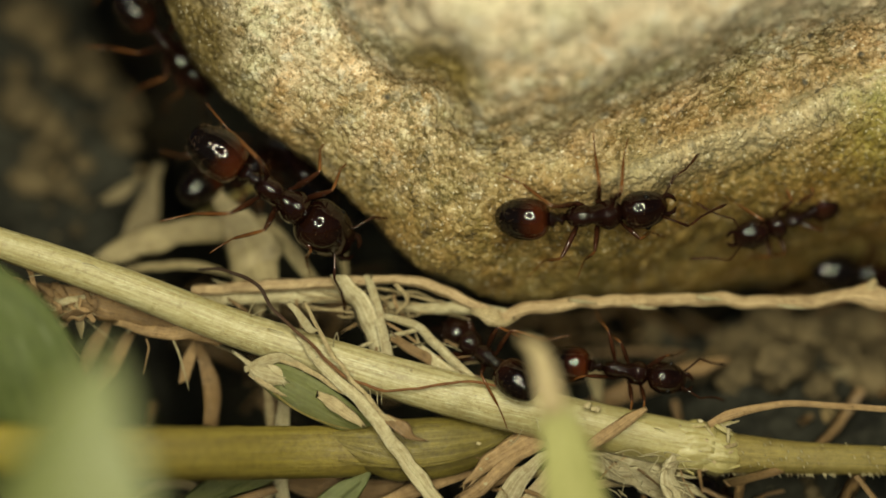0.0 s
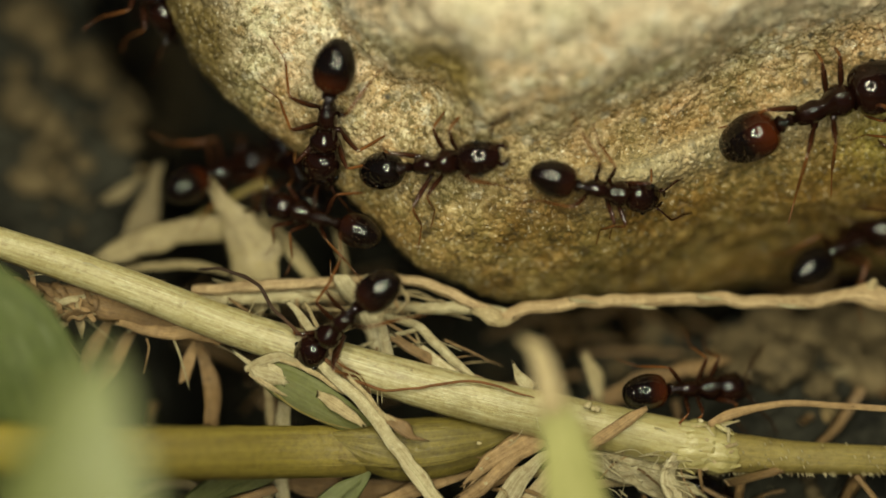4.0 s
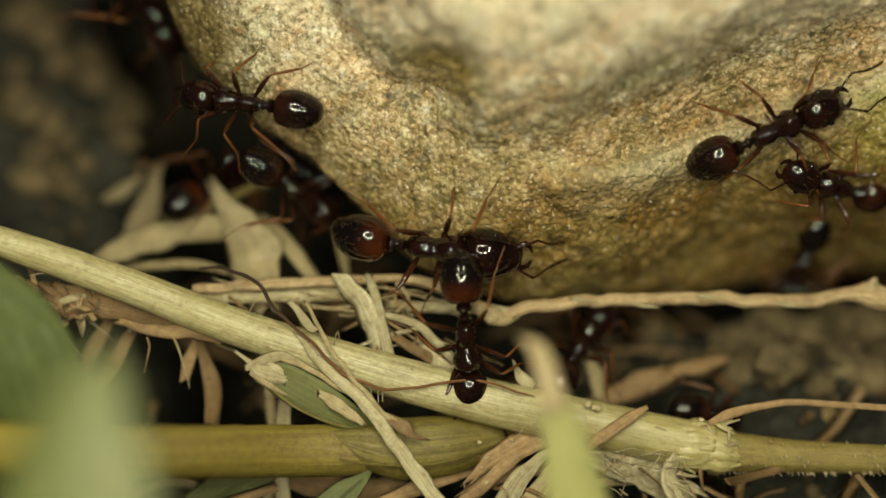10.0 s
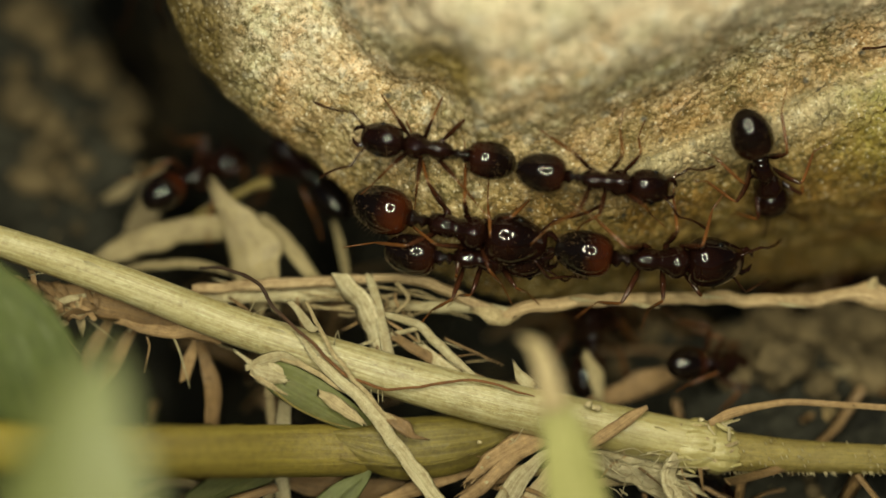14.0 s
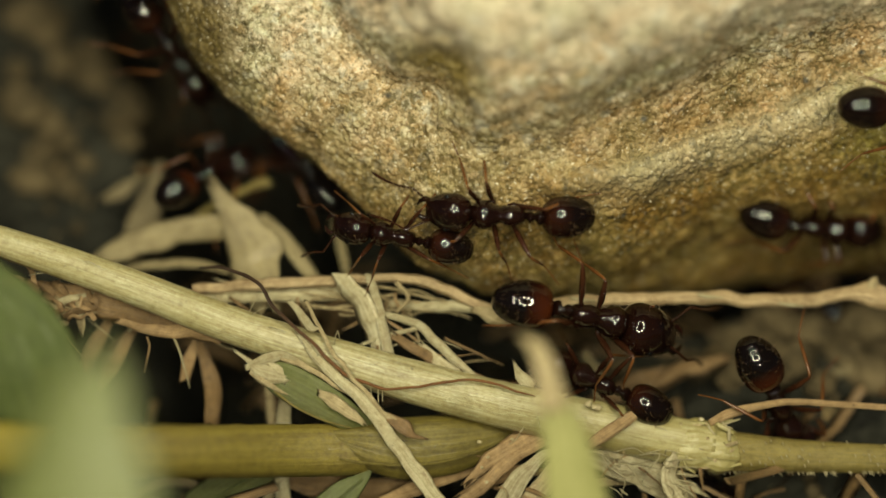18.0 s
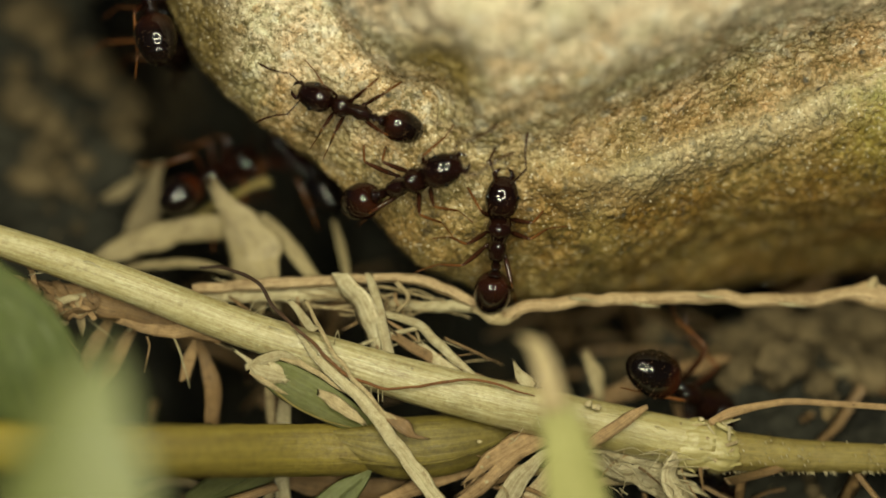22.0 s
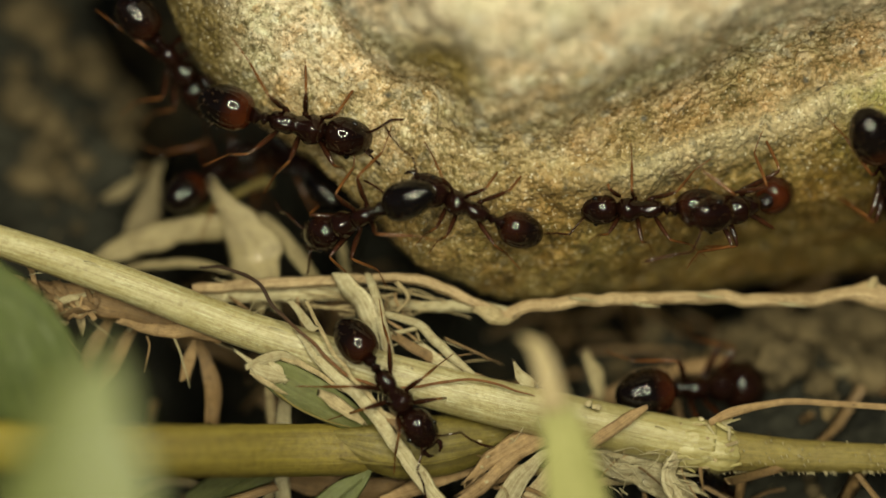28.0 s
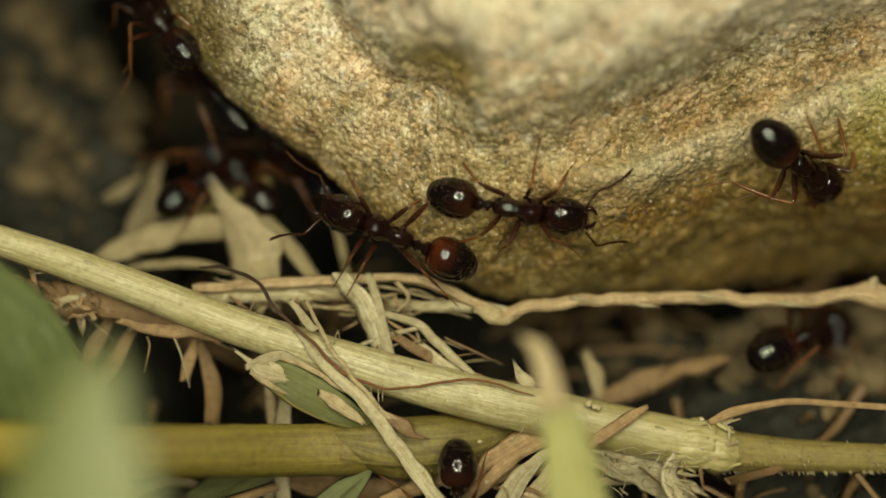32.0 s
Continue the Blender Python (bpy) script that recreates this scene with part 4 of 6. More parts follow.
def tuft_hairs():
    rng = random.Random(21)
    ob = thing("root_hairs", "tuft of fine pale root hairs beside the node", "root hairs")
    for i in range(26):
        x, y = rng.uniform(1060, 1200), rng.uniform(800, 870)
        stalk("hair", [(x, y, 0.5, 2.5), (x + rng.uniform(-10, 40), y + rng.uniform(-16, 24), 0.7, 2.5), (x + rng.uniform(0, 70), y + rng.uniform(-6, 44), 0.5, 1.5)], WHITE, ob, sides=5)
    ob = thing("stem_hairs", "few fine pale hairs standing on the stem", "plant hairs")
    for x, y, dx, dy in ((440, 555, 18, -26), (445, 560, 30, -14), (590, 612, 6, -22), (655, 690, 4, 22), (668, 690, 0.9, 26), (676, 692, 0, 22), (925, 760, -26, 30), (950, 740, 8, 26), (600, 605, -4, -18), (50, 490, 26, -4)):
        stalk("hair", [(x, y, 0.7, 2.2), (x + dx * 0.5, y + dy * 0.7, 0.95, 2.2), (x + dx, y + dy, 0.95, 1.2)], WHITE, ob, sides=5)


def background_litter():
    """Fine broken straw lying on the soil: too many pieces to count."""
    rng = random.Random(77)
    verts, faces = [], []
    for i in range(190):
        z = 0.0002 + rng.random() ** 2 * 0.0016
        x, y = rng.uniform(-0.016, 0.016), rng.uniform(-0.014, 0.007)
        ang, ln, w = rng.uniform(0, math.pi), rng.uniform(0.0008, 0.004), rng.uniform(0.00006, 0.00022)
        d = Vector((math.cos(ang), math.sin(ang), rng.uniform(-0.35, 0.35))).normalized()
        s = d.cross(Vector((0, 0, 1))).normalized() * w
        h = Vector((0, 0, w * 0.5))
        bend = Vector((rng.uniform(-1, 1), rng.uniform(-1, 1), rng.uniform(0, 1))) * ln * 0.1
        b = len(verts)
        for k, off in ((-0.5, Vector()), (0.0, bend), (0.5, Vector())):
            p = Vector((x, y, z)) + d * (ln * k) + off
            verts += [p - s, p + h, p + s, p - h]
        for r in range(2):
            for j in range(4):
                faces.append((b + r * 4 + j, b + r * 4 + (j + 1) % 4, b + r * 4 + 4 + (j + 1) % 4, b + r * 4 + 4 + j))
        faces += [(b, b + 1, b + 2, b + 3), (b + 11, b + 10, b + 9, b + 8)]
    uv = [((i % 4) * 0.3, i * 0.37) for i in range(len(verts))]
    tagged(mesh_object("straw_crumbs", verts, faces, BROWN, uv=uv), "fine broken brown straw scattered over the soil", "straw litter", kind="stuff")


def tangle():
    """Loose thin root fibres and splinters between the stems."""
    rng = random.Random(41)
    for label, x0, x1, y0, y1, c, count in (("loose pale root fibres behind the stem", 640, 880, 545, 680, -0.4, 11), ("loose tan splinters below the node", 820, 1230, 775, 880, 0.1, 22),
                                            ("loose brown fibres beside the stem", 20, 420, 490, 600, -0.4, 16), ("thin straw fibres along the stone", 350, 720, 490, 560, -1.0, 9), ("loose brown fibres behind the green stem", 250, 700, 600, 880, -1.3, 6)):
        ob = thing("fibre_tangle", label, "plant fibres")
        for i in range(count):
            x, y = rng.uniform(x0, x1), rng.uniform(y0, y1)
            ang, ln = rng.gauss(0.35, 0.7), rng.uniform(30, 130)
            dx, dy = math.cos(ang) * ln, math.sin(ang) * ln
            w = rng.choice((2.5, 3, 4, 5, 7))
            cc = c + rng.uniform(-0.4, 0.3)
            stalk("fibre", [(x, y, cc, w), (x + dx * 0.4 + rng.uniform(-8, 8), y + dy * 0.4 + rng.uniform(-10, 10), cc + rng.uniform(0, 0.25), w * 1.2), (x + dx, y + dy, cc - 0.1, w * 0.4)], rng.choice((WHITE, STRAW, BROWN, REDROOT)), ob, sides=6, flat=0.6, wob=2, seed=i)


def lump(rng, size, mat, name, place, rough=0.3, flat=0.7):
    bm = bmesh.new()
    bmesh.ops.create_icosphere(bm, subdivisions=3, radius=1.0)
    off = Vector((rng.uniform(0, 99), rng.uniform(0, 99), 0))
    for v in bm.verts:
        k = 1 + rough * noise.noise(v.co * 1.4 + off) + rough * 0.5 * noise.noise(v.co * 3.7 + off)
        v.co = Vector((v.co.x * k * size, v.co.y * k * size * 0.8, v.co.z * k * size * flat))
    me = bpy.data.meshes.new(name)
    bm.to_mesh(me)
    bm.free()
    me.materials.append(mat)
    me.polygons.foreach_set("use_smooth", [True] * len(me.polygons))
    ob = new(name, me)
    ob.matrix_world = Matrix.Translation(place) @ Euler((0, 0, rng.uniform(0, 6))).to_matrix().to_4x4()
    return ob


def clods():
    rng = random.Random(12)
    for x, y, size in ((1150, 600, 0.55), (1230, 660, 0.5), (1320, 625, 0.8), (1390, 655, 0.9), (1300, 680, 0.7), (1440, 600, 0.7), (1490, 640, 0.8), (1360, 580, 0.6), (1540, 600, 0.9), (1540, 680, 0.7),
                       (1450, 690, 0.5), (1220, 590, 0.7), (1090, 660, 0.4), (40, 210, 0.8), (120, 260, 0.5), (60, 330, 0.7), (230, 210, 0.7), (300, 260, 0.5), (160, 140, 0.9), (220, 90, 0.8), (60, 60, 1.0), (120, 350, 0.5), (90, 230, 0.5), (75, 285, 0.6), (170, 120, 0.5), (205, 240, 0.45), (215, 260, 0.5), (150, 300, 0.4), (30, 140, 0.5), (110, 120, 0.6), (265, 235, 0.5), (35, 30, 0.5),
                       (1350, 615, 0.6), (1325, 660, 0.6), (1395, 590, 0.5), (1500, 585, 0.7), (1470, 560, 0.6), (1555, 640, 0.6), (1420, 640, 0.5), (1280, 610, 0.5)):
        ray = (spot(x, y) - EYE).normalized()
        p = next(q for q in (EYE + ray * (0.06 + 0.0002 * k) for k in range(400)) if q.z < ground_height(q.x, q.y))
        tagged(lump(rng, size * 0.001, CLOD, "soil_clod", Vector((p.x, p.y, ground_height(p.x, p.y) + size * 0.0002)), 0.45), "rounded light brown soil crumb on damp soil", "soil clod", "soil clods")
    # countless small crumbs
    verts, faces = [], []
    bm = bmesh.new()
    bmesh.ops.create_icosphere(bm, subdivisions=1, radius=1.0)
    ico = [v.co.copy() for v in bm.verts]
    tri = [tuple(v.index for v in f.verts) for f in bm.faces]
    bm.free()
    for i in range(2600):
        x, y = rng.uniform(-0.018, 0.018), rng.uniform(-0.012, 0.03)
        r = 0.00004 + 0.00028 * rng.random() ** 3
        off = Vector((rng.uniform(0, 99), 0, 0))
        b = len(verts)
        z = ground_height(x, y)
        verts += [Vector((x, y, z + r * 0.4)) + v * (r * (1 + 0.5 * noise.noise(v * 2 + off))) for v in ico]
        faces += [tuple(b + k for k in t) for t in tri]
    tagged(mesh_object("soil_crumbs", verts, faces, CLOD), "loose fine soil crumbs and sand grains", "soil", kind="stuff")


def scraps():
    """Torn brown and pale sheath scraps under the left of the stem."""
    rng = random.Random(61)
    ob = thing("sheath_scraps", "clump of torn reddish-brown sheath scraps under the stem", "dry leaf")
    for i in range(34):
        x, y = rng.uniform(15, 165), 0.0
        y = 500 + (x - 15) * 0.22 + rng.uniform(-12, 42)
        ang, ln, c = rng.gauss(0.3, 0.8), rng.uniform(10, 30), rng.uniform(-0.3, 0.25)
        dx, dy = math.cos(ang) * ln, math.sin(ang) * ln
        stalk("flake", [(x - dx, y - dy, c, rng.uniform(4, 15)), (x - dx * 0.3, y - dy * 0.3 + rng.uniform(-6, 6), c + 0.1, rng.uniform(6, 18)), (x + dx * 0.4, y + dy * 0.4 + rng.uniform(-6, 6), c + 0.1, rng.uniform(6, 20)), (x + dx, y + dy, c + rng.uniform(-0.1, 0.2), rng.uniform(3, 11))], rng.choice((BROWN, BROWN, REDROOT, STRAW, REDROOT)), ob, flat=0.12, ribs=0.3, rag=0.45, sides=10, fine=4, wob=5, seed=i, roll=(rng.uniform(-60, 60), rng.uniform(-60, 60)))


def grains():
    """Sand grains and crumbs lying on the stems."""
    rng = random.Random(8)
    for x, y, c, r in ((1040, 718, 0.42, 7), (1050, 723, 0.42, 5), (1058, 724, 0.4, 6), (848, 785, 0.3, 4), (862, 812, 0.25, 3), (490, 760, 0.55, 5), (905, 780, 0.1, 3), (1240, 745, 0.0, 5), (852, 830, 0.1, 3.5), (540, 820, 0.5, 3), (690, 760, 0.6, 4), (860, 856, 0.1, 4)):
        tagged(lump(rng, r * STEP, WHITE, "sand_grain", spot(x, y, c - SINK + 0.25), 0.5), "tiny pale sand grain on a grass stem", "sand grain", "sand grains")


long_stem()
olive_stem()
torn_leaf()
foreground()
mid_litter()
tuft_hairs()
scraps()
tangle()
background_litter()
clods()
grains()


# ---- the ants ----
SHELL = shell_material("ant_cuticle", (0.0052, 0.0023, 0.0018), (0.0165, 0.0052, 0.0029), None, 0.06)
RED_END = shell_material("red_gaster_cuticle", (0.036, 0.0085, 0.003), (0.085, 0.019, 0.005), (0.005, 0.003, 0.0025), 0.055)
BLACK_END = shell_material("black_gaster_cuticle", (0.005, 0.0035, 0.003), (0.008, 0.0045, 0.0035), (0.004, 0.003, 0.003), 0.055)
BROWN_END = shell_material("brown_gaster_cuticle", (0.017, 0.0055, 0.003), (0.036, 0.0105, 0.0045), (0.006, 0.0032, 0.0025), 0.055)
AMBER = shell_material("ant_shin_cuticle", (0.070, 0.025, 0.0075), (0.165, 0.064, 0.018), None, 0.2)
LIMB = shell_material("ant_leg_cuticle", (0.014, 0.005, 0.003), (0.050, 0.017, 0.007), None, 0.10)
HAIR = material("pale_bristle", 0.35, 0.5)[0]
HAIR.node_tree.nodes["Principled BSDF"].inputs["Base Color"].default_value = (0.14, 0.08, 0.035, 1)
EYE_BLACK = material("ant_eye", 0.2, 0.5)[0]
EYE_BLACK.node_tree.nodes["Principled BSDF"].inputs["Base Color"].default_value = (0.004, 0.004, 0.004, 1)
BODY = 0.75  # height of the body's axis over the ground, mm


def lathe(stations, sides=22, rings=26, sculpt=0.0, square=2.0, seams=()):
    """A body part: stations (x, half width, half height, rise) in mm along the ant's axis."""
    st = np.array(sorted(stations))
    xs = 0.5 - 0.5 * np.cos(np.linspace(0, math.pi, rings))
    xs = st[0, 0] + (st[-1, 0] - st[0, 0]) * xs
    vals = curve_points([tuple(r) for r in st], 200)
    verts, faces = [], []
    for x in xs:
        w, h, z = (np.interp(x, vals[:, 0], vals[:, k]) for k in (1, 2, 3))
        for j in range(sides):
            a = 2 * math.pi * j / sides
            c, s = math.cos(a), math.sin(a)
            k = 1 - sum(0.035 * math.exp(-((x - q) / 0.022) ** 2) for q in seams) + sculpt * noise.noise((x * 5, c * 2.2, s * 2.2))
            verts.append(Vector((x, w * k * math.copysign(abs(c) ** (2 / square), c), BODY + z + h * k * math.copysign(abs(s) ** (2 / square), s))) * 0.001)
    n = len(xs)
    faces = [(i * sides + j, i * sides + (j + 1) % sides, (i + 1) * sides + (j + 1) % sides, (i + 1) * sides + j)[::-1] for i in range(n - 1) for j in range(sides)]
    faces += [tuple(range(sides)), tuple(range(n * sides - 1, (n - 1) * sides - 1, -1))]
    return verts, faces


def limb(points, sides=8):
    """A jointed limb: points (x, y, z, radius) in mm."""
    verts, faces = [], []
    p = [Vector(q[:3]) for q in points]
    for i, q in enumerate(points):
        t = (p[min(i + 1, len(p) - 1)] - p[max(i - 1, 0)]).normalized()
        a = t.cross(Vector((1, 0.2, 0.1))).normalized()
        b = t.cross(a)
        for j in range(sides):
            g = 2 * math.pi * j / sides
            verts.append((p[i] + (a * math.cos(g) + b * math.sin(g)) * q[3]) * 0.001)
    n = len(points)
    faces = [(i * sides + j, i * sides + (j + 1) % sides, (i + 1) * sides + (j + 1) % sides, (i + 1) * sides + j) for i in range(n - 1) for j in range(sides)]
    faces += [tuple(range(sides))[::-1], tuple(range((n - 1) * sides, n * sides))]
    return verts, faces


def bristles(rng, stations, count, length, lo, hi):
    verts, faces = [], []
    st = np.array(sorted(stations))
    for i in range(count):
        x = rng.uniform(lo, hi)
        w, h, z = (np.interp(x, st[:, 0], st[:, k]) for k in (1, 2, 3))
        a = rng.uniform(0.1, math.pi - 0.1)
        root = Vector((x, w * math.cos(a), BODY + z + h * math.sin(a)))
        out = Vector((-0.5, math.cos(a), math.sin(a))).normalized()
        side = out.cross(Vector((0.3, 1, 0.2))).normalized() * 0.0045
        up = out.cross(side).normalized() * 0.0045
        tip = root + out * (length * rng.uniform(0.6, 1.2))
        b = len(verts)
        verts += [v * 0.001 for v in (root + side, root - side * 0.5 + up, root - side * 0.5 - up, tip)]
        faces += [(b, b + 1, b + 3), (b + 1, b + 2, b + 3), (b + 2, b, b + 3)]
    return verts, faces


HEAD = [(0.68, 0.036, 0.036, 0.0), (0.71, 0.243, 0.225, 0.0), (0.84, 0.396, 0.369, 0.02), (1.08, 0.477, 0.45, 0.02), (1.36, 0.468, 0.432, 0.0), (1.60, 0.396, 0.333, -0.03), (1.76, 0.297, 0.216, -0.07), (1.84, 0.18, 0.108, -0.10), (1.87, 0.045, 0.036, -0.11)]
BIG_HEAD = [(0.64, 0.04, 0.04, 0.0), (0.66, 0.33, 0.28, 0.0), (0.77, 0.51, 0.45, 0.02), (1.02, 0.60, 0.54, 0.02), (1.36, 0.58, 0.52, 0.0), (1.66, 0.48, 0.40, -0.03), (1.88, 0.36, 0.25, -0.07), (2.0, 0.26, 0.14, -0.10), (2.04, 0.05, 0.04, -0.11)]
CHEST = [(-0.70, 0.032, 0.0336, -0.06), (-0.66, 0.16, 0.193, -0.05), (-0.50, 0.24, 0.294, -0.02), (-0.22, 0.256, 0.311, 0.01), (-0.05, 0.208, 0.252, 0.01), (0.10, 0.28, 0.319, 0.05), (0.33, 0.368, 0.386, 0.09), (0.54, 0.328, 0.336, 0.05), (0.68, 0.184, 0.193, -0.01), (0.74, 0.064, 0.0672, -0.02)]
WAIST = [(-1.20, 0.045, 0.0475, -0.04), (-1.14, 0.153, 0.162, 0.0), (-1.05, 0.207, 0.228, 0.04), (-0.96, 0.144, 0.152, 0.0), (-0.90, 0.09, 0.095, -0.03), (-0.82, 0.153, 0.247, 0.07), (-0.75, 0.126, 0.171, 0.0), (-0.66, 0.063, 0.0665, -0.06), (-0.58, 0.054, 0.057, -0.06)]


def egg(front, back, half, tip):
    """A gaster: egg-shaped from waist to tip; tip: over 1 draws the rear out to a point."""
    out = [(front, 0.02, 0.02, 0.0)]
    for k in range(1, 12):
        u = k / 12
        w = half * math.sin(math.pi * u ** 0.86) ** 0.72
        w *= 1 - (0.22 * (tip - 1)) * max(0.0, (u - 0.55) / 0.45)
        out.append((front + (back - front) * (0.5 - 0.5 * math.cos(math.pi * u)), w, w * 0.93, 0.07 * math.sin(math.pi * u)))
    return sorted(out + [(back, 0.012, 0.012, -0.02)])


POINTED = egg(-1.13, -2.60, 0.52, 2.2)
GASTER = egg(-1.13, -2.52, 0.545, 1.7)
# name, x, side, yaw, length
LEGS = [("fore", 0.50, 1, 52, 0.95), ("mid", 0.16, 1, 98, 1.0), ("hind", -0.26, 1, 142, 1.3), ("fore", 0.50, -1, -52, 0.95), ("mid", 0.16, -1, -98, 1.0), ("hind", -0.26, -1, -142, 1.3)]


def leg_pose(i, swing=0.0, lift=0.0):
    _, x, side, yaw, _ = LEGS[i]
    return Matrix.Translation(Vector((x, 0.17 * side, BODY - 0.22)) * 0.001) @ Euler((radians(lift), 0, radians(yaw - 90 + swing * side)), "XYZ").to_matrix().to_4x4() \
        if side > 0 else Matrix.Translation(Vector((x, -0.17, BODY - 0.22)) * 0.001) @ Euler((radians(lift), 0, radians(yaw - 90 - swing)), "XYZ").to_matrix().to_4x4()


def feeler_pose(side, yaw=0.0, dip=0.0):
    return Matrix.Translation(Vector((1.62, 0.18 * side, BODY + 0.06)) * 0.001) @ Euler((0, radians(8 + dip), radians((38 + yaw) * side)), "XYZ").to_matrix().to_4x4()


def build_ant(head, end, label, seed, big=False, rear=GASTER, bend=22):
    rng = random.Random(seed)
    ob = thing("ant", label, "ant", "ants on the trail")
    hd = mesh_object("head", *lathe(head, 26, 32, sculpt=0.025, square=2.05), SHELL, ob)
    mesh_object("thorax", *lathe(CHEST, 26, 40, sculpt=0.13, seams=(-0.05, 0.12, -0.45)), SHELL, ob)
    mesh_object("waist", *lathe(WAIST, 16, 24, sculpt=0.05), SHELL, ob)
    g = mesh_object("gaster", *lathe(rear, 32, 64, seams=(-2.00, -2.20, -2.36)), end, ob, "glossy rounded gaster")
    mesh_object("bristles", *bristles(rng, rear, 60 if big else 34, 0.17 if big else 0.13, -2.42, -1.6), HAIR, g, "fine pale bristles")
    hinge = Matrix.Translation(Vector((-1.13, 0, BODY)) * 0.001)
    g.matrix_local = hinge @ Euler((0, radians(-bend), 0)).to_matrix().to_4x4() @ hinge.inverted()
    mesh_object("bristles", *bristles(rng, head, 26, 0.13, 0.85, 1.8), HAIR, hd, "fine pale bristles")
    f = 1.17 if big else 1.0
    front = max(s[0] for s in head)
    for side in (1, -1):
        mesh_object("eye", *[[(Vector((1.32, (0.415 if not big else 0.52) * side, BODY + 0.16)) * 0.001 + Vector(v) * 0.000085) for v in ICO[0]], ICO[1]], EYE_BLACK, hd)
        mesh_object("mandible", *limb([(front - 0.16, 0.22 * f * side, BODY - 0.12, 0.07), (front + 0.02, 0.26 * f * side, BODY - 0.13, 0.08), (front + 0.14, 0.20 * f * side, BODY - 0.14, 0.06), (front + 0.22, 0.08 * f * side, BODY - 0.15, 0.02)]), SHELL, hd)
        a = mesh_object("antenna", *limb([(0, 0, 0, 0.035), (0.30, 0, 0.12, 0.030), (0.74, 0.06 * side, 0.20, 0.036), (0.80, 0.02 * side, 0.18, 0.030), (1.05, -0.16 * side, 0.0, 0.030), (1.35, -0.30 * side, -0.22, 0.034), (1.62, -0.38 * side, -0.42, 0.044), (1.74, -0.40 * side, -0.52, 0.012)]), LIMB, hd)
        a.matrix_local = feeler_pose(side)
    for i, (name, x, side, yaw, ln) in enumerate(LEGS):
        lg = mesh_object("leg", *limb([(0, -0.05, 0, 0.07), (0, 0.10 * ln, -0.06, 0.085), (0, 0.17 * ln, -0.02, 0.05), (0, 0.32 * ln, 0.16, 0.080), (0, 0.54 * ln, 0.38, 0.072), (0, 0.74 * ln, 0.54, 0.044), (0, 0.79 * ln, 0.55, 0.034)]), LIMB, ob)
        mesh_object("shin", *limb([(0, 0.76 * ln, 0.57, 0.026), (0, 0.84 * ln, 0.48, 0.038), (0, 1.02 * ln, 0.12, 0.046), (0, 1.18 * ln, -0.22, 0.036), (0, 1.23 * ln, -0.32, 0.018), (0, 1.46 * ln, -0.42, 0.017), (0, 1.70 * ln, -0.50, 0.015), (0, 1.79 * ln, -0.52, 0.008)]), AMBER, lg)
        lg.matrix_local = leg_pose(i)
    return ob


def unit_ball():
    bm = bmesh.new()
    bmesh.ops.create_icosphere(bm, subdivisions=2, radius=1.0)
    out = [tuple(v.co) for v in bm.verts], [tuple(v.index for v in f.verts) for f in bm.faces]
    bm.free()
    return out


ICO = unit_ball()
KINDS = {
    "red": build_ant(HEAD, RED_END, "glossy dark brown ant with a red and black gaster", 1),
    "black": build_ant(HEAD, BLACK_END, "small glossy ant with a black pointed gaster", 2, rear=POINTED),
    "brown": build_ant(HEAD, BROWN_END, "glossy reddish-brown ant with a dark banded gaster", 3),
    "major": build_ant(BIG_HEAD, RED_END, "large big-headed ant with a bristly red and black gaster", 4, True),
}
NEEDED = {"red": 5, "brown": 16, "major": 4, "black": 6}
HERD = {kind: [ob] + [copy_thing(ob, Matrix()) for _ in range(NEEDED[kind] - 1)] for kind, ob in KINDS.items()}


def stone_depth(x, y):
    r, th = math.hypot(x - HUB[0], y - HUB[1]), math.atan2(y - HUB[1], x - HUB[0])
    rho = min(r / float(stone_edge(th)), 0.985)
    return float(stone_front(np.array(x), np.array(y), np.array(rho)))


def at(t, hx, hy, gx, gy, c=None):
    """One moment of an ant: the head's and the gaster's middle on the drafting face; c where it is off the stone."""
    if c is not None and c < -1 and hx < 700:  # the trail comes up out of the hollow beside the stone
        c = -1 + (c + 1) * 0.55
    return t, hx, hy, gx, gy, c


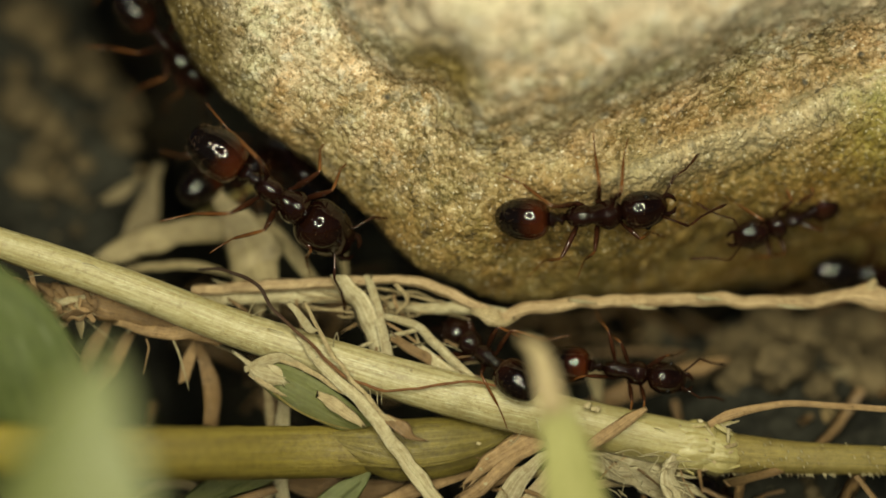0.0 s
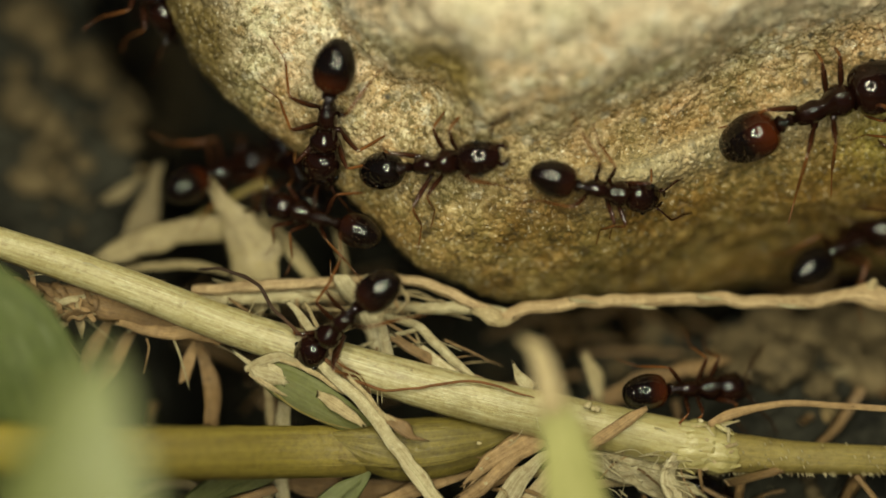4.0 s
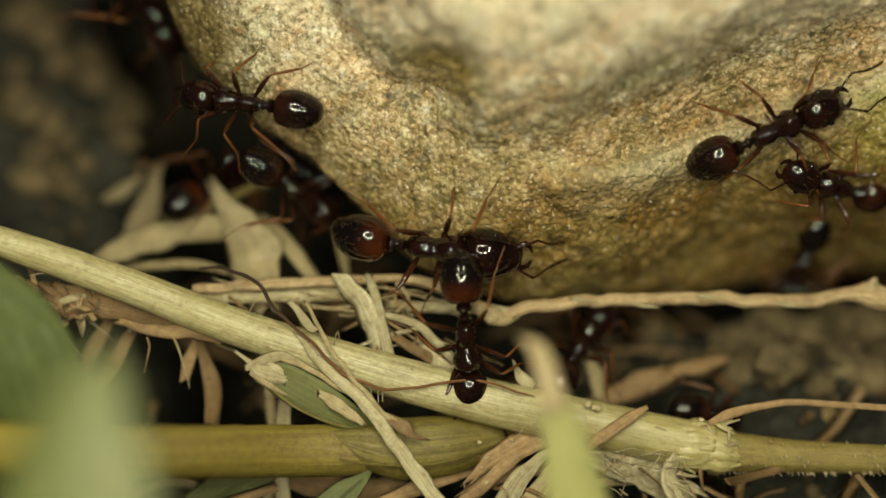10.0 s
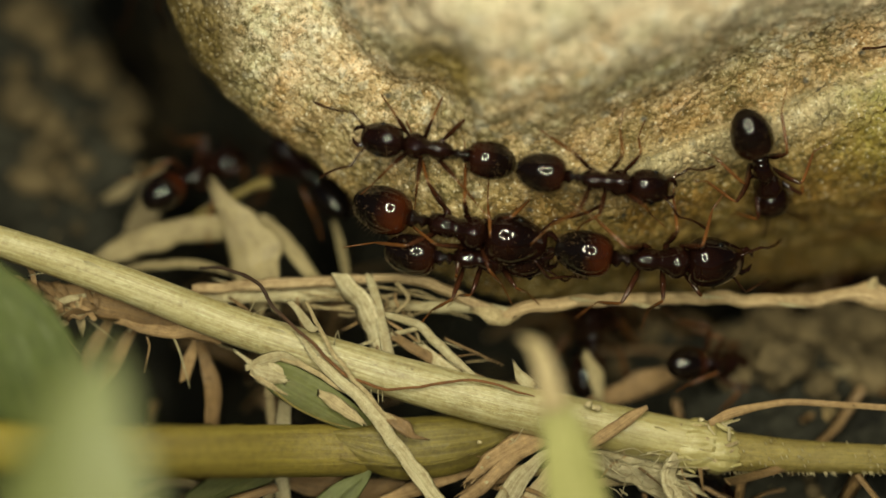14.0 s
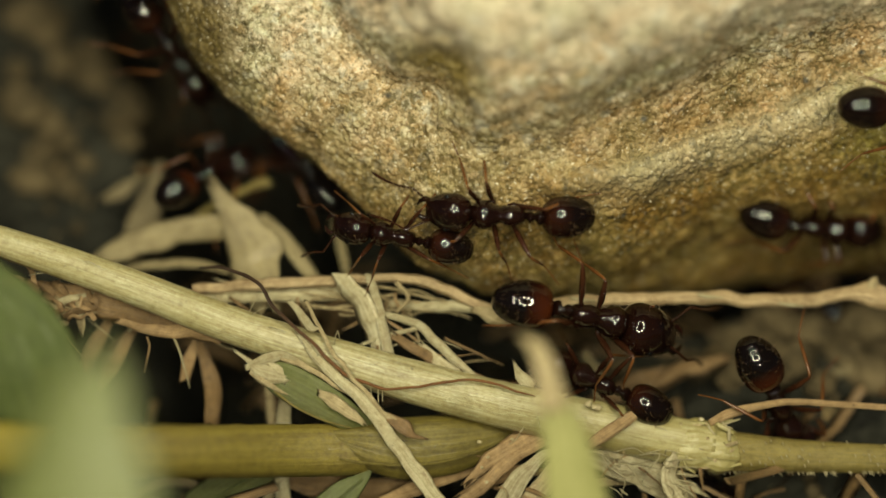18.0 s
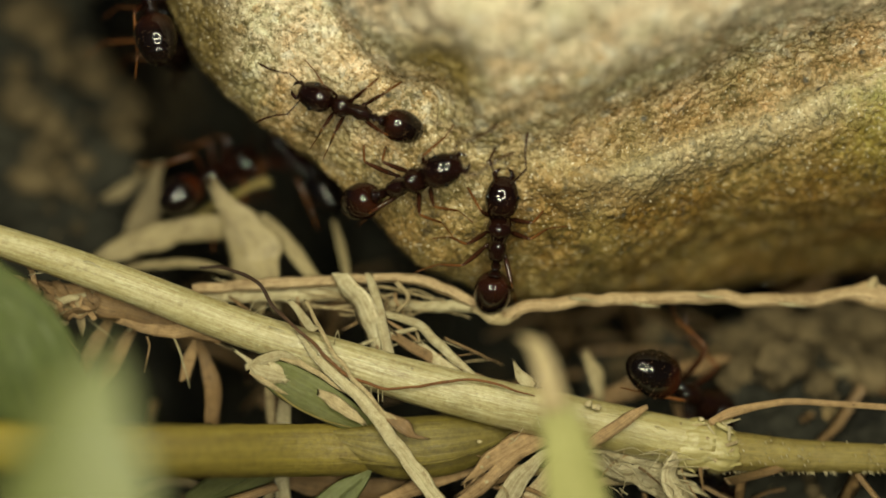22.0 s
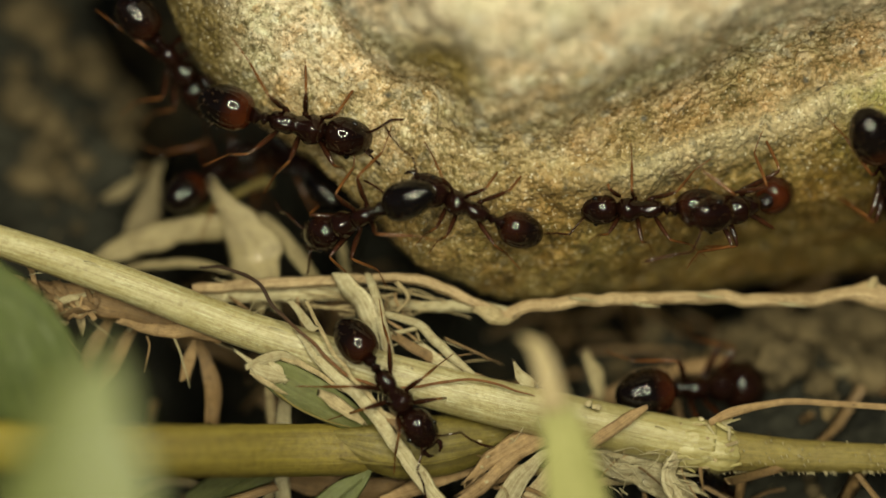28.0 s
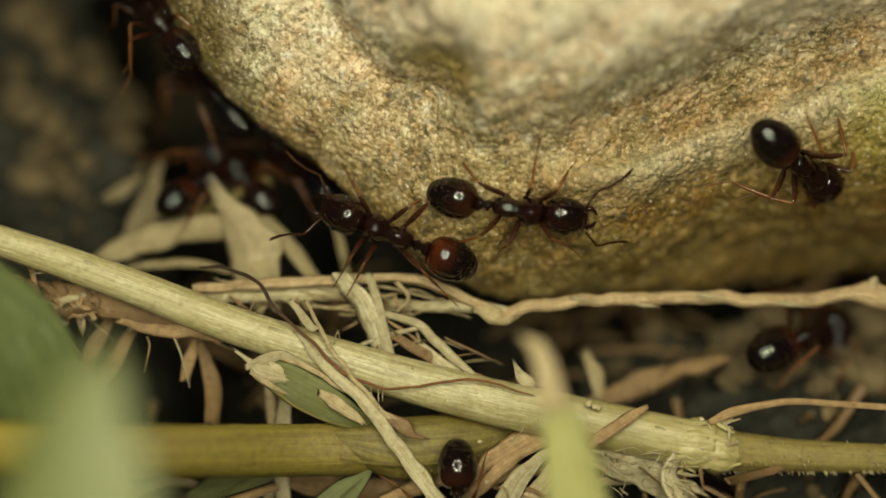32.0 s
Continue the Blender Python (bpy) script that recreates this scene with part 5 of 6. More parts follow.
def ant_pose(row, s):
    t, hx, hy, gx, gy, c = row
    mx, my = gx + (hx - gx) * 0.574, gy + (hy - gy) * 0.574
    if c is None:
        d, ch, cg = (max(-0.6 - 3.6 * float(ease(np.array((q[0] - 1280) / 220))), stone_depth(*q)) for q in ((mx, my), (hx, hy), (gx, gy)))
        px = spot(mx + 25, my, stone_depth(mx + 25, my)) - spot(mx - 25, my, stone_depth(mx - 25, my))
        py = spot(mx, my - 25, stone_depth(mx, my - 25)) - spot(mx, my + 25, stone_depth(mx, my + 25))
        n = (px.cross(py).normalized() + NEAR * 0.75 + UP * 0.1).normalized()
    else:
        d = c - 0.4
        if mx > 900 and c > -8.5 and math.hypot(mx - HUB[0], my - HUB[1]) < 1.01 * float(stone_edge(math.atan2(my - HUB[1], mx - HUB[0]))):
            d = max(d, stone_depth(mx, my) + 0.5)  # under the stone's edge, never in the stone
        ch = cg = d
        n = (NEAR + UP * 0.25).normalized()
    flat = Vector((hx - gx, gy - hy)) / 65.33
    full = 3.05 * s
    deep = math.sqrt(max(0.0, full * full - flat.length_squared))
    slope = math.tanh((ch - cg) * 1.4 - 0.35) if c is None else -0.6
    dc = max(-1.5 * flat.length, min(1.5 * flat.length, deep * slope))
    fwd = (RIGHT * flat.x + UP * flat.y + NEAR * dc).normalized()
    up = (n - fwd * n.dot(fwd)).normalized()
    left = up.cross(fwd)
    body = spot(mx, my, d + (0.66 * s if c is None else 0.3))
    m = Matrix((fwd, left, up)).transposed().to_4x4()
    m.translation = body - up * (BODY * s * 0.001)
    return m


def crawl(kind, s, rows, live=(0.0, 32.0), seed=1):
    """An ant of that kind and size follows the rows; legs step in alternating threes with the way it goes, feelers sway."""
    ob = HERD[kind].pop()
    ob.scale = (s, s, s)
    if rows[0][0] > 0:
        rows = [(0.0,) + tuple(rows[0][1:])] + rows
    if rows[-1][0] < 32:
        rows = rows + [(32.0,) + tuple(rows[-1][1:])]
    full = [rows[0]]
    for a, b in zip(rows, rows[1:]):  # on the stone, keep to its surface between far-apart rows
        if a[5] is None and b[5] is None and live[0] <= b[0] and a[0] < live[1]:
            n = int((b[0] - a[0]) / 0.35)
            full += [tuple(u + (v - u) * k / n for u, v in zip(a[:5], b[:5])) + (None,) for k in range(1, n)]
        full.append(b)
    rows = full
    poses = [(r[0], ant_pose(r, s)) for r in rows]
    walk(ob, poses)
    ts = [p[0] for p in poses]
    dist = [0.0]
    for a, b in zip(poses, poses[1:]):
        dist.append(dist[-1] + (b[1].translation - a[1].translation).length * 1000 + 0.25 * s * a[1].to_quaternion().rotation_difference(b[1].to_quaternion()).angle)
    stride = 2.3 * s
    times, t = [0.0], live[0]
    while t <= live[1]:
        fast = (np.interp(t + 0.2, ts, dist) - np.interp(t - 0.2, ts, dist)) / 0.4
        if t > times[-1]:
            times.append(round(t, 3))
        t += 0.1 if fast > 0.6 else 0.4
    if times[-1] < 32:
        times.append(32.0)
    rng = random.Random(seed)
    found = [o for o in ob.children if o.name.startswith("leg")]
    legs = [min(found, key=lambda o: (o.location - leg_pose(i).translation).length) for i in range(6)]
    off = rng.random()
    rest = [rng.uniform(-9, 9) for _ in legs]
    for i, lg in enumerate(legs):
        keys = []
        for t in times:
            ph = np.interp(t, ts, dist) / stride + off + (0.5 if i in (1, 3, 5) else 0.0)
            a = 2 * math.pi * ph
            keys.append((t, leg_pose(i, 21 * math.cos(a) + rest[i], 15 * max(0.0, math.sin(a)))))
        walk(lg, keys)
    hd = next(o for o in ob.children if o.name.startswith("head"))
    for a in (o for o in hd.children if o.name.startswith("antenna")):
        side = 1 if a.location.y > 0 else -1
        f, g = rng.uniform(3.2, 5.0), rng.random() * 6
        sway = [0.0] + [live[0] + 0.2 * k for k in range(1, int((live[1] - live[0]) / 0.2))] + [32.0]
        walk(a, [(t, feeler_pose(side, 22 * math.sin(f * t + g), 14 * math.sin(f * 1.3 * t + g * 2))) for t in sorted(set(sway))])
    return ob


# ---- what moves ----
def motions():
    crawl("red", 1.08, [at(0, 1145, 370, 925, 393), at(0.5, 1255, 245, 1075, 360), at(1, 1405, 125, 1195, 295), at(1.25, 1330, 50, 1180, 265), at(1.5, 1195, 45, 1160, 235), at(2, 1010, -10, 1130, 100),
                        at(2.5, 560, 65, 835, 40), at(2.75, 500, 160, 690, 50), at(3, 580, 275, 617, 88), at(3.5, 570, 260, 592, 108), at(5.5, 565, 385, 586, 230), at(6, 592, 468, 648, 330), at(6.5, 620, 520, 685, 362), at(7, 595, 535, 695, 385),
                        at(7.5, 640, 540, 675, 380), at(8, 795, 525, 697, 380), at(8.5, 844, 588, 743, 440), at(9, 885, 588, 765, 452), at(9.5, 869, 646, 775, 475), at(10, 830, 690, 817, 512, 0.35), at(10.5, 1000, 650, 865, 560, 0.35),
                        at(11, 1055, 655, 885, 600, 0.46), at(11.5, 1204, 730, 1050, 640, 0.6), at(12, 1265, 868, 1135, 690, 0.65), at(12.5, 1250, 950, 1180, 776, 0.65), at(13, 1205, 1020, 1185, 860, 0.75), at(13.6, 1210, 1120, 1190, 960, 0.87), at(14.5, 1220, 1300, 1200, 1140, 0.58)],
          (0, 14), 1)
    crawl("brown", 0.95, [at(0, 815, 597, 890, 650, -0.8), at(1, 800, 592, 880, 645, -0.8), at(1.5, 800, 575, 862, 645, -0.6), at(2, 800, 538, 862, 632, -0.2), at(2.5, 735, 545, 856, 605, 0.3), at(3, 650, 547, 828, 578, 0.35), at(3.5, 570, 535, 715, 585, 0.7),
                          at(4, 555, 620, 650, 530, 0.9), at(4.5, 640, 680, 640, 510, 0.7), at(5, 740, 610, 630, 640, 0.7), at(5.5, 788, 525, 667, 622, 0.85), at(6, 882, 558, 716, 625, 0.75), at(6.5, 965, 545, 770, 590, 0.58), at(7, 1030, 558, 858, 595, 0.29),
                          at(7.5, 1045, 610, 905, 615, 0), at(8, 1050, 615, 930, 622, -0.4), at(8.5, 1030, 595, 928, 612, -0.6), at(9, 1040, 600, 955, 628, -1), at(10, 1060, 570, 1000, 652, -2.2), at(11, 1055, 555, 1020, 645, -4.2), at(12, 1050, 540, 1030, 640, -4.8), at(14.2, 1055, 540, 1040, 640, -4.8),
                          at(15, 1010, 560, 1090, 660, -1.8), at(16.5, 1050, 645, 1210, 690, -0.9), at(17, 1015, 650, 1172, 700, -0.7), at(18, 985, 650, 1135, 712, -0.5), at(19, 940, 620, 1085, 705, -0.3), at(19.5, 917, 545, 1010, 680, 0), at(20, 895, 468, 962, 612, 0.23),
                          at(20.5, 775, 424, 880, 556), at(21, 785, 405, 872, 500), at(21.5, 798, 425, 877, 505), at(22, 885, 378, 875, 492), at(22.5, 953, 331, 913, 444), at(23, 1130, 258, 1005, 378), at(23.5, 1309, 158, 1139, 299), at(24, 1420, 38, 1278, 240),
                          at(24.5, 1530, -60, 1400, 20), at(25.2, 1640, -200, 1530, -80)], (0, 25), 2)
    crawl("major", 1.16, [at(0, 200, -200, 150, -330, -5), at(5.6, 230, -80, 180, -210, -5), at(7, 420, 270, 320, 170, -5), at(8, 575, 410, 470, 345, -2.4), at(8.5, 618, 440, 520, 355, -1.2), at(9, 665, 465, 555, 375, 0.2), at(9.5, 790, 430, 600, 400), at(10, 868, 452, 640, 427), at(10.5, 965, 475, 703, 424), at(11, 1045, 468, 795, 420),
                          at(11.5, 1030, 458, 788, 432), at(12, 985, 468, 752, 450), at(12.5, 1046, 495, 824, 470), at(13, 1172, 505, 955, 485), at(13.5, 1212, 505, 1002, 478), at(14, 1255, 466, 1050, 457), at(14.5, 1290, 510, 1085, 468), at(16.5, 1415, 632, 1280, 505, -0.3),
                          at(17, 1475, 720, 1330, 590, -0.6), at(17.5, 1430, 760, 1345, 632, -0.9), at(18, 1410, 790, 1350, 672, -1.2), at(19, 1465, 778, 1400, 738, -3.2), at(20, 1530, 830, 1450, 790, -5), at(21, 1590, 900, 1510, 865, -5), at(22.5, 1700, 980, 1620, 930, -5)], (7, 21), 3)
    crawl("major", 1.2, [at(0, 180, -160, 120, -280, -3.75), at(10.5, 200, -40, 150, -160, -3.75), at(11, 240, 60, 205, -60, -3.5), at(11.5, 262, 115, 215, 20, -3.25), at(12, 335, 215, 240, 35, -3), at(12.5, 450, 285, 340, 150, -2.5), at(13, 572, 358, 430, 258, -2.4), at(13.5, 722, 430, 525, 322, 0.2),
                         at(14, 925, 432, 655, 372), at(14.5, 1010, 455, 765, 420), at(16.5, 1050, 520, 832, 518), at(17, 1085, 560, 865, 528, 0.46), at(17.5, 1110, 570, 905, 530, 0.35), at(18, 1140, 588, 945, 540, 0.23), at(18.5, 1175, 605, 1014, 535, 0.3), at(19, 1252, 682, 1102, 548, 0.1),
                         at(19.5, 1280, 707, 1119, 626, -0.4), at(20, 1260, 718, 1145, 652, -1.8), at(21, 1265, 722, 1158, 662, -2.2), at(22, 1265, 735, 1180, 675, -2.4), at(23, 1260, 735, 1172, 688, -2.4), at(24, 1255, 738, 1168, 688, -2.4), at(25.5, 1260, 738, 1170, 690, -2.4), at(27.5, 1275, 720, 1180, 690, -2.4),
                         at(28, 1310, 690, 1168, 690, -2.4), at(28.3, 1313, 655, 1172, 680, -2.5), at(28.6, 1308, 645, 1195, 680, -2.6), at(29, 1330, 628, 1210, 680, -2.7), at(29.3, 1337, 626, 1228, 678, -2.8), at(29.6, 1330, 610, 1238, 660, -2.9), at(30, 1352, 585, 1260, 652, -2.6),
                         at(30.5, 1355, 580, 1275, 638, -2.9), at(31, 1370, 570, 1305, 622, -3.2), at(32, 1470, 590, 1390, 606, -3.6)], (10, 32), 4)
    crawl("brown", 1.05, [at(0, 150, -240, 100, -360, -6), at(9.3, 220, -70, 160, -190, -6), at(10.3, 340, 140, 260, 40, -6), at(11, 480, 300, 410, 230, -4.8), at(11.5, 560, 380, 490, 315, -3.25), at(12, 600, 412, 540, 350, -2), at(12.5, 655, 435, 570, 375, -0.8), at(13, 755, 465, 630, 415), at(13.5, 860, 455, 690, 440), at(14, 930, 462, 738, 457), at(14.5, 1000, 475, 800, 480),
                          at(16.5, 1317, 440, 1054, 405), at(17, 1365, 412, 1145, 418), at(17.5, 1482, 408, 1281, 392), at(18, 1540, 412, 1350, 397), at(18.5, 1660, 400, 1478, 384), at(19.2, 1800, 400, 1620, 384)], (10, 19.2), 5)
    crawl("brown", 0.98, [at(0, 120, -300, 70, -420, -6), at(8, 240, -60, 180, -180, -6), at(9, 390, 220, 310, 120, -5.6), at(10, 560, 372, 490, 315, -3.25), at(11, 655, 376, 535, 352, -1.2), at(11.5, 690, 350, 570, 350, 0), at(12, 790, 306, 662, 342), at(12.5, 870, 292, 720, 312), at(13, 930, 292, 780, 290), at(13.5, 1030, 327, 870, 292), at(14, 1150, 332, 965, 310),
                          at(14.5, 1250, 330, 1066, 327), at(16, 1560, 240, 1400, 290), at(16.5, 1660, 200, 1500, 250), at(17, 1800, 150, 1640, 200), at(17.6, 1980, 110, 1820, 150)], (9, 17.6), 6)
    crawl("brown", 0.98, [at(0, 1720, 340, 1850, 340), at(9.4, 1600, 330, 1720, 340), at(10, 1432, 320, 1532, 345), at(10.5, 1260, 384, 1370, 363), at(11, 1132, 387, 1238, 370), at(11.5, 1122, 335, 1222, 330), at(12, 958, 352, 1135, 334), at(12.5, 862, 331, 1060, 330), at(13, 722, 320, 945, 353), at(13.5, 698, 290, 909, 319),
                          at(14, 668, 248, 875, 287), at(14.5, 574, 218, 751, 258), at(15.5, 400, 100, 540, 170), at(16.5, 290, 0, 360, 80, -1.88), at(17, 240, -40, 268, 42, -2.5), at(18, 200, -160, 230, -60, -3.12)], (9.3, 18), 7)
    crawl("brown", 1.06, [at(0, 1900, -40, 2100, -140), at(15.6, 1640, 110, 1840, 10), at(16.5, 1360, 220, 1560, 115), at(17, 1140, 285, 1345, 200), at(17.5, 978, 352, 1160, 300), at(18, 795, 377, 998, 390), at(18.5, 630, 280, 832, 331), at(19, 455, 238, 655, 305), at(19.5, 360, 110, 493, 228), at(20, 300, 82, 410, 197, -1),
                          at(20.5, 290, 50, 370, 165, -1.5), at(21, 285, 35, 362, 150, -1.75), at(21.5, 260, 0, 331, 110, -2), at(22.2, 240, -120, 260, 10, -2.5), at(23, 220, -260, 240, -140, -3.12)], (15.5, 23), 8)
    crawl("brown", 1.06, [at(0, 260, -60, 180, -180, -3.12), at(4.6, 300, 60, 220, -60, -2.5), at(5.5, 450, 230, 340, 140, -1), at(6, 515, 255, 405, 215), at(6.5, 815, 330, 620, 268), at(7, 1105, 350, 890, 340), at(7.5, 1272, 318, 1090, 343), at(8, 1275, 330, 1120, 350), at(8.5, 1329, 258, 1147, 347), at(9, 1385, 172, 1195, 318),
                          at(9.5, 1454, 145, 1252, 280), at(10, 1458, 192, 1260, 285), at(10.5, 1440, 235, 1292, 278), at(11, 1480, 260, 1362, 270), at(11.5, 1485, 262, 1375, 268), at(12, 1492, 272, 1387, 260), at(12.5, 1450, 330, 1365, 265), at(13, 1395, 358, 1340, 285), at(13.5, 1385, 358, 1335, 285), at(14, 1370, 350, 1328, 268),
                          at(14.5, 1335, 330, 1361, 225), at(15.2, 1270, 330, 1320, 240), at(15.9, 1310, 350, 1270, 270), at(16.5, 1345, 325, 1256, 307), at(17, 1420, 285, 1292, 290), at(17.5, 1563, 258, 1422, 260), at(18, 1690, 190, 1552, 197), at(18.5, 1830, 150, 1690, 160)], (4.6, 18.5), 9)
    crawl("brown", 0.98, [at(0, 1720, 420, 1860, 420), at(4.4, 1560, 410, 1700, 410), at(5.5, 1240, 408, 1390, 400), at(6, 1105, 415, 1255, 397), at(6.5, 935, 420, 1120, 410), at(7, 870, 432, 1045, 412), at(7.5, 828, 448, 1030, 420), at(8, 850, 402, 1030, 412), at(8.5, 804, 335, 965, 385), at(9, 652, 285, 868, 340),
                          at(9.5, 444, 165, 646, 232), at(10, 368, 175, 488, 192), at(10.5, 310, 100, 385, 172, -1.88), at(11, 285, 60, 350, 150, -2.5), at(11.5, 230, -60, 290, 30, -3.12), at(12.2, 200, -220, 240, -100, -3.75)], (4.2, 12.2), 10)
    crawl("black", 1.0, [at(0, 230, -60, 170, -170, -5), at(1.0, 320, 110, 240, 10, -4.8), at(1.5, 385, 200, 300, 120, -4), at(2, 440, 245, 350, 192, -3.12), at(2.5, 540, 305, 430, 268, -1.5), at(3, 630, 318, 515, 315), at(3.5, 700, 290, 565, 300), at(5.5, 1232, 258, 1058, 300), at(6, 1345, 200, 1155, 268), at(6.5, 1430, 186, 1268, 226), at(7, 1468, 225, 1355, 225),
                         at(7.5, 1500, 290, 1434, 236), at(8, 1515, 318, 1475, 252), at(8.5, 1530, 380, 1510, 290), at(9, 1520, 435, 1510, 328), at(9.5, 1590, 480, 1590, 370), at(10.2, 1700, 520, 1700, 400)], (1.2, 10.2), 11)
    crawl("black", 0.9, [at(0, 1700, 160, 1720, 40), at(4.6, 1600, 260, 1600, 120), at(5.5, 1530, 370, 1518, 252), at(6, 1565, 430, 1547, 325), at(7, 1560, 430, 1552, 330), at(7.5, 1530, 480, 1515, 388, -5.5), at(8, 1500, 520, 1493, 428, -6.6), at(9, 1510, 500, 1520, 440, -6.6), at(10, 1410, 510, 1425, 437, -6.6), at(11, 1440, 510, 1450, 432, -6.6), at(12, 1390, 540, 1412, 472, -7.4),
                          at(14, 1400, 560, 1418, 495, -7.8), at(16.5, 1390, 610, 1410, 520, -9), at(18.5, 1400, 540, 1400, 460, -11)], (4.5, 18), 12)
    crawl("brown", 0.92, [at(0, 340, 130, 260, 40, -5), at(1, 450, 260, 380, 200, -4.25), at(1.5, 560, 300, 450, 262, -1.88), at(2, 690, 316, 568, 302), at(2.5, 862, 316, 700, 302), at(3, 945, 345, 770, 322), at(3.5, 1054, 363, 893, 325), at(5.5, 1400, 300, 1275, 312), at(6, 1490, 275, 1375, 284), at(6.5, 1600, 276, 1491, 280), at(7.2, 1740, 270, 1620, 276), at(8.2, 1960, 262, 1840, 268)], (0, 7.2), 13)
    crawl("major", 1.22, [at(0, 550, 388, 430, 300), at(0.5, 665, 430, 520, 370), at(1, 765, 447, 605, 407), at(1.5, 890, 402, 680, 407), at(2, 1060, 375, 800, 402), at(2.5, 1205, 342, 950, 387), at(3, 1340, 278, 1065, 370), at(3.5, 1438, 212, 1176, 323), at(4.4, 1660, 100, 1420, 190), at(5, 1840, 20, 1620, 110), at(5.6, 2060, -60, 1840, 20)], (0, 5.6), 14)
    crawl("brown", 0.86, [at(0, 1325, 415, 1475, 362), at(0.5, 1200, 436, 1333, 386), at(1, 1040, 437, 1185, 421), at(1.5, 974, 446, 1115, 418), at(2, 915, 440, 1052, 442), at(2.5, 816, 422, 986, 444), at(3, 662, 418, 838, 450), at(3.5, 585, 405, 715, 434), at(4.3, 450, 330, 565, 372, -3.12), at(5.5, 320, 200, 420, 270, -4.38), at(7, 265, 20, 272, 110, -5), at(8, 250, -160, 255, -70, -5)], (0, 8), 15)
    crawl("black", 0.95, [at(0, 1600, 490, 1495, 478, -6), at(0.5, 1600, 400, 1490, 420, -6), at(1, 1585, 368, 1465, 380, -5), at(1.5, 1540, 400, 1418, 424, -6), at(2, 1530, 388, 1388, 455, -6), at(3, 1510, 392, 1400, 488, -6.8), at(3.5, 1525, 410, 1435, 440, -6.8), at(4.5, 1550, 440, 1470, 500, -8), at(5.5, 1560, 450, 1480, 480, -11)], (0, 5.5), 16)
    crawl("red", 0.9, [at(0, 1185, 670, 1005, 640, -0.6), at(0.5, 1250, 690, 1050, 668, -0.6), at(1, 1252, 692, 1070, 682, -0.6), at(1.5, 1272, 690, 1098, 694, -0.7), at(2, 1262, 710, 1125, 692, -0.7), at(3, 1252, 708, 1140, 708, -0.8), at(3.5, 1277, 690, 1140, 698, -0.9), at(5.5, 1300, 735, 1212, 708, -2), at(6, 1310, 745, 1235, 718, -2.6), at(8, 1310, 755, 1235, 727, -2.8), at(12, 1300, 745, 1240, 728, -2.8),
                       at(13, 1295, 720, 1225, 700, -2.8), at(14, 1300, 652, 1235, 642, -3), at(14.5, 1340, 610, 1270, 640, -3.2), at(16, 1360, 520, 1330, 600, -4), at(17.5, 1370, 420, 1350, 490, -11)], (0, 17.5), 17)
    crawl("red", 0.95, [at(0, 450, 290, 385, 318, -6.6), at(3, 440, 285, 368, 318, -6.6), at(6, 430, 290, 355, 316, -6.6), at(9, 420, 290, 350, 332, -6.6), at(10, 420, 300, 350, 344, -6.6), at(11.5, 410, 290, 338, 325, -6.6), at(13, 395, 290, 325, 319, -6.6), at(14.2, 390, 290, 318, 329, -6.6), at(17, 412, 288, 340, 323, -6.6),
                        at(20, 412, 290, 340, 333, -6.6), at(25, 430, 290, 357, 333, -6.6), at(28, 425, 285, 355, 329, -6.6), at(30, 412, 295, 344, 343, -6.6), at(32, 410, 295, 340, 340, -6.6)], (0, 32), 18)
    crawl("black", 0.95, [at(0, 500, 260, 553, 330, -7.5), at(5, 500, 260, 545, 335, -7.5), at(14, 505, 270, 572, 335, -7.5), at(18, 500, 260, 560, 324, -7.5), at(23, 500, 260, 560, 322, -7.5), at(32, 495, 265, 558, 320, -7.5)], (0, 32), 19)
    crawl("brown", 0.9, [at(0, 1860, 330, 2000, 320), at(14.6, 1660, 350, 1800, 340), at(15.6, 1470, 368, 1600, 360), at(16.5, 1220, 400, 1350, 385), at(17, 1042, 432, 1190, 415), at(17.5, 850, 400, 1018, 420), at(18, 620, 406, 795, 440), at(18.5, 480, 315, 600, 385, -2.2), at(19, 390, 240, 480, 310, -3), at(19.6, 310, 90, 370, 190, -4), at(20.4, 240, -60, 290, 40, -4.5), at(21.2, 200, -220, 230, -110, -5)],
          (14.5, 21.2), 31)
    crawl("brown", 0.82, [at(0, 1420, 480, 1480, 500, -11), at(17.5, 1410, 490, 1460, 530, -8), at(18.5, 1375, 450, 1415, 520, -5), at(19, 1335, 415, 1372, 478), at(19.5, 1240, 352, 1310, 395), at(20, 1100, 350, 1195, 376), at(20.5, 1012, 356, 1115, 366), at(21, 828, 318, 972, 346), at(21.5, 715, 275, 877, 305), at(22, 552, 172, 715, 230), at(22.5, 428, 92, 532, 165),
                          at(23, 350, 75, 430, 122), at(23.5, 330, 70, 410, 118, -0.5), at(24, 300, 40, 365, 130, -1.88), at(24.8, 250, -80, 290, 20, -2.5), at(25.5, 230, -240, 250, -130, -3.12)], (17, 25.5), 20)
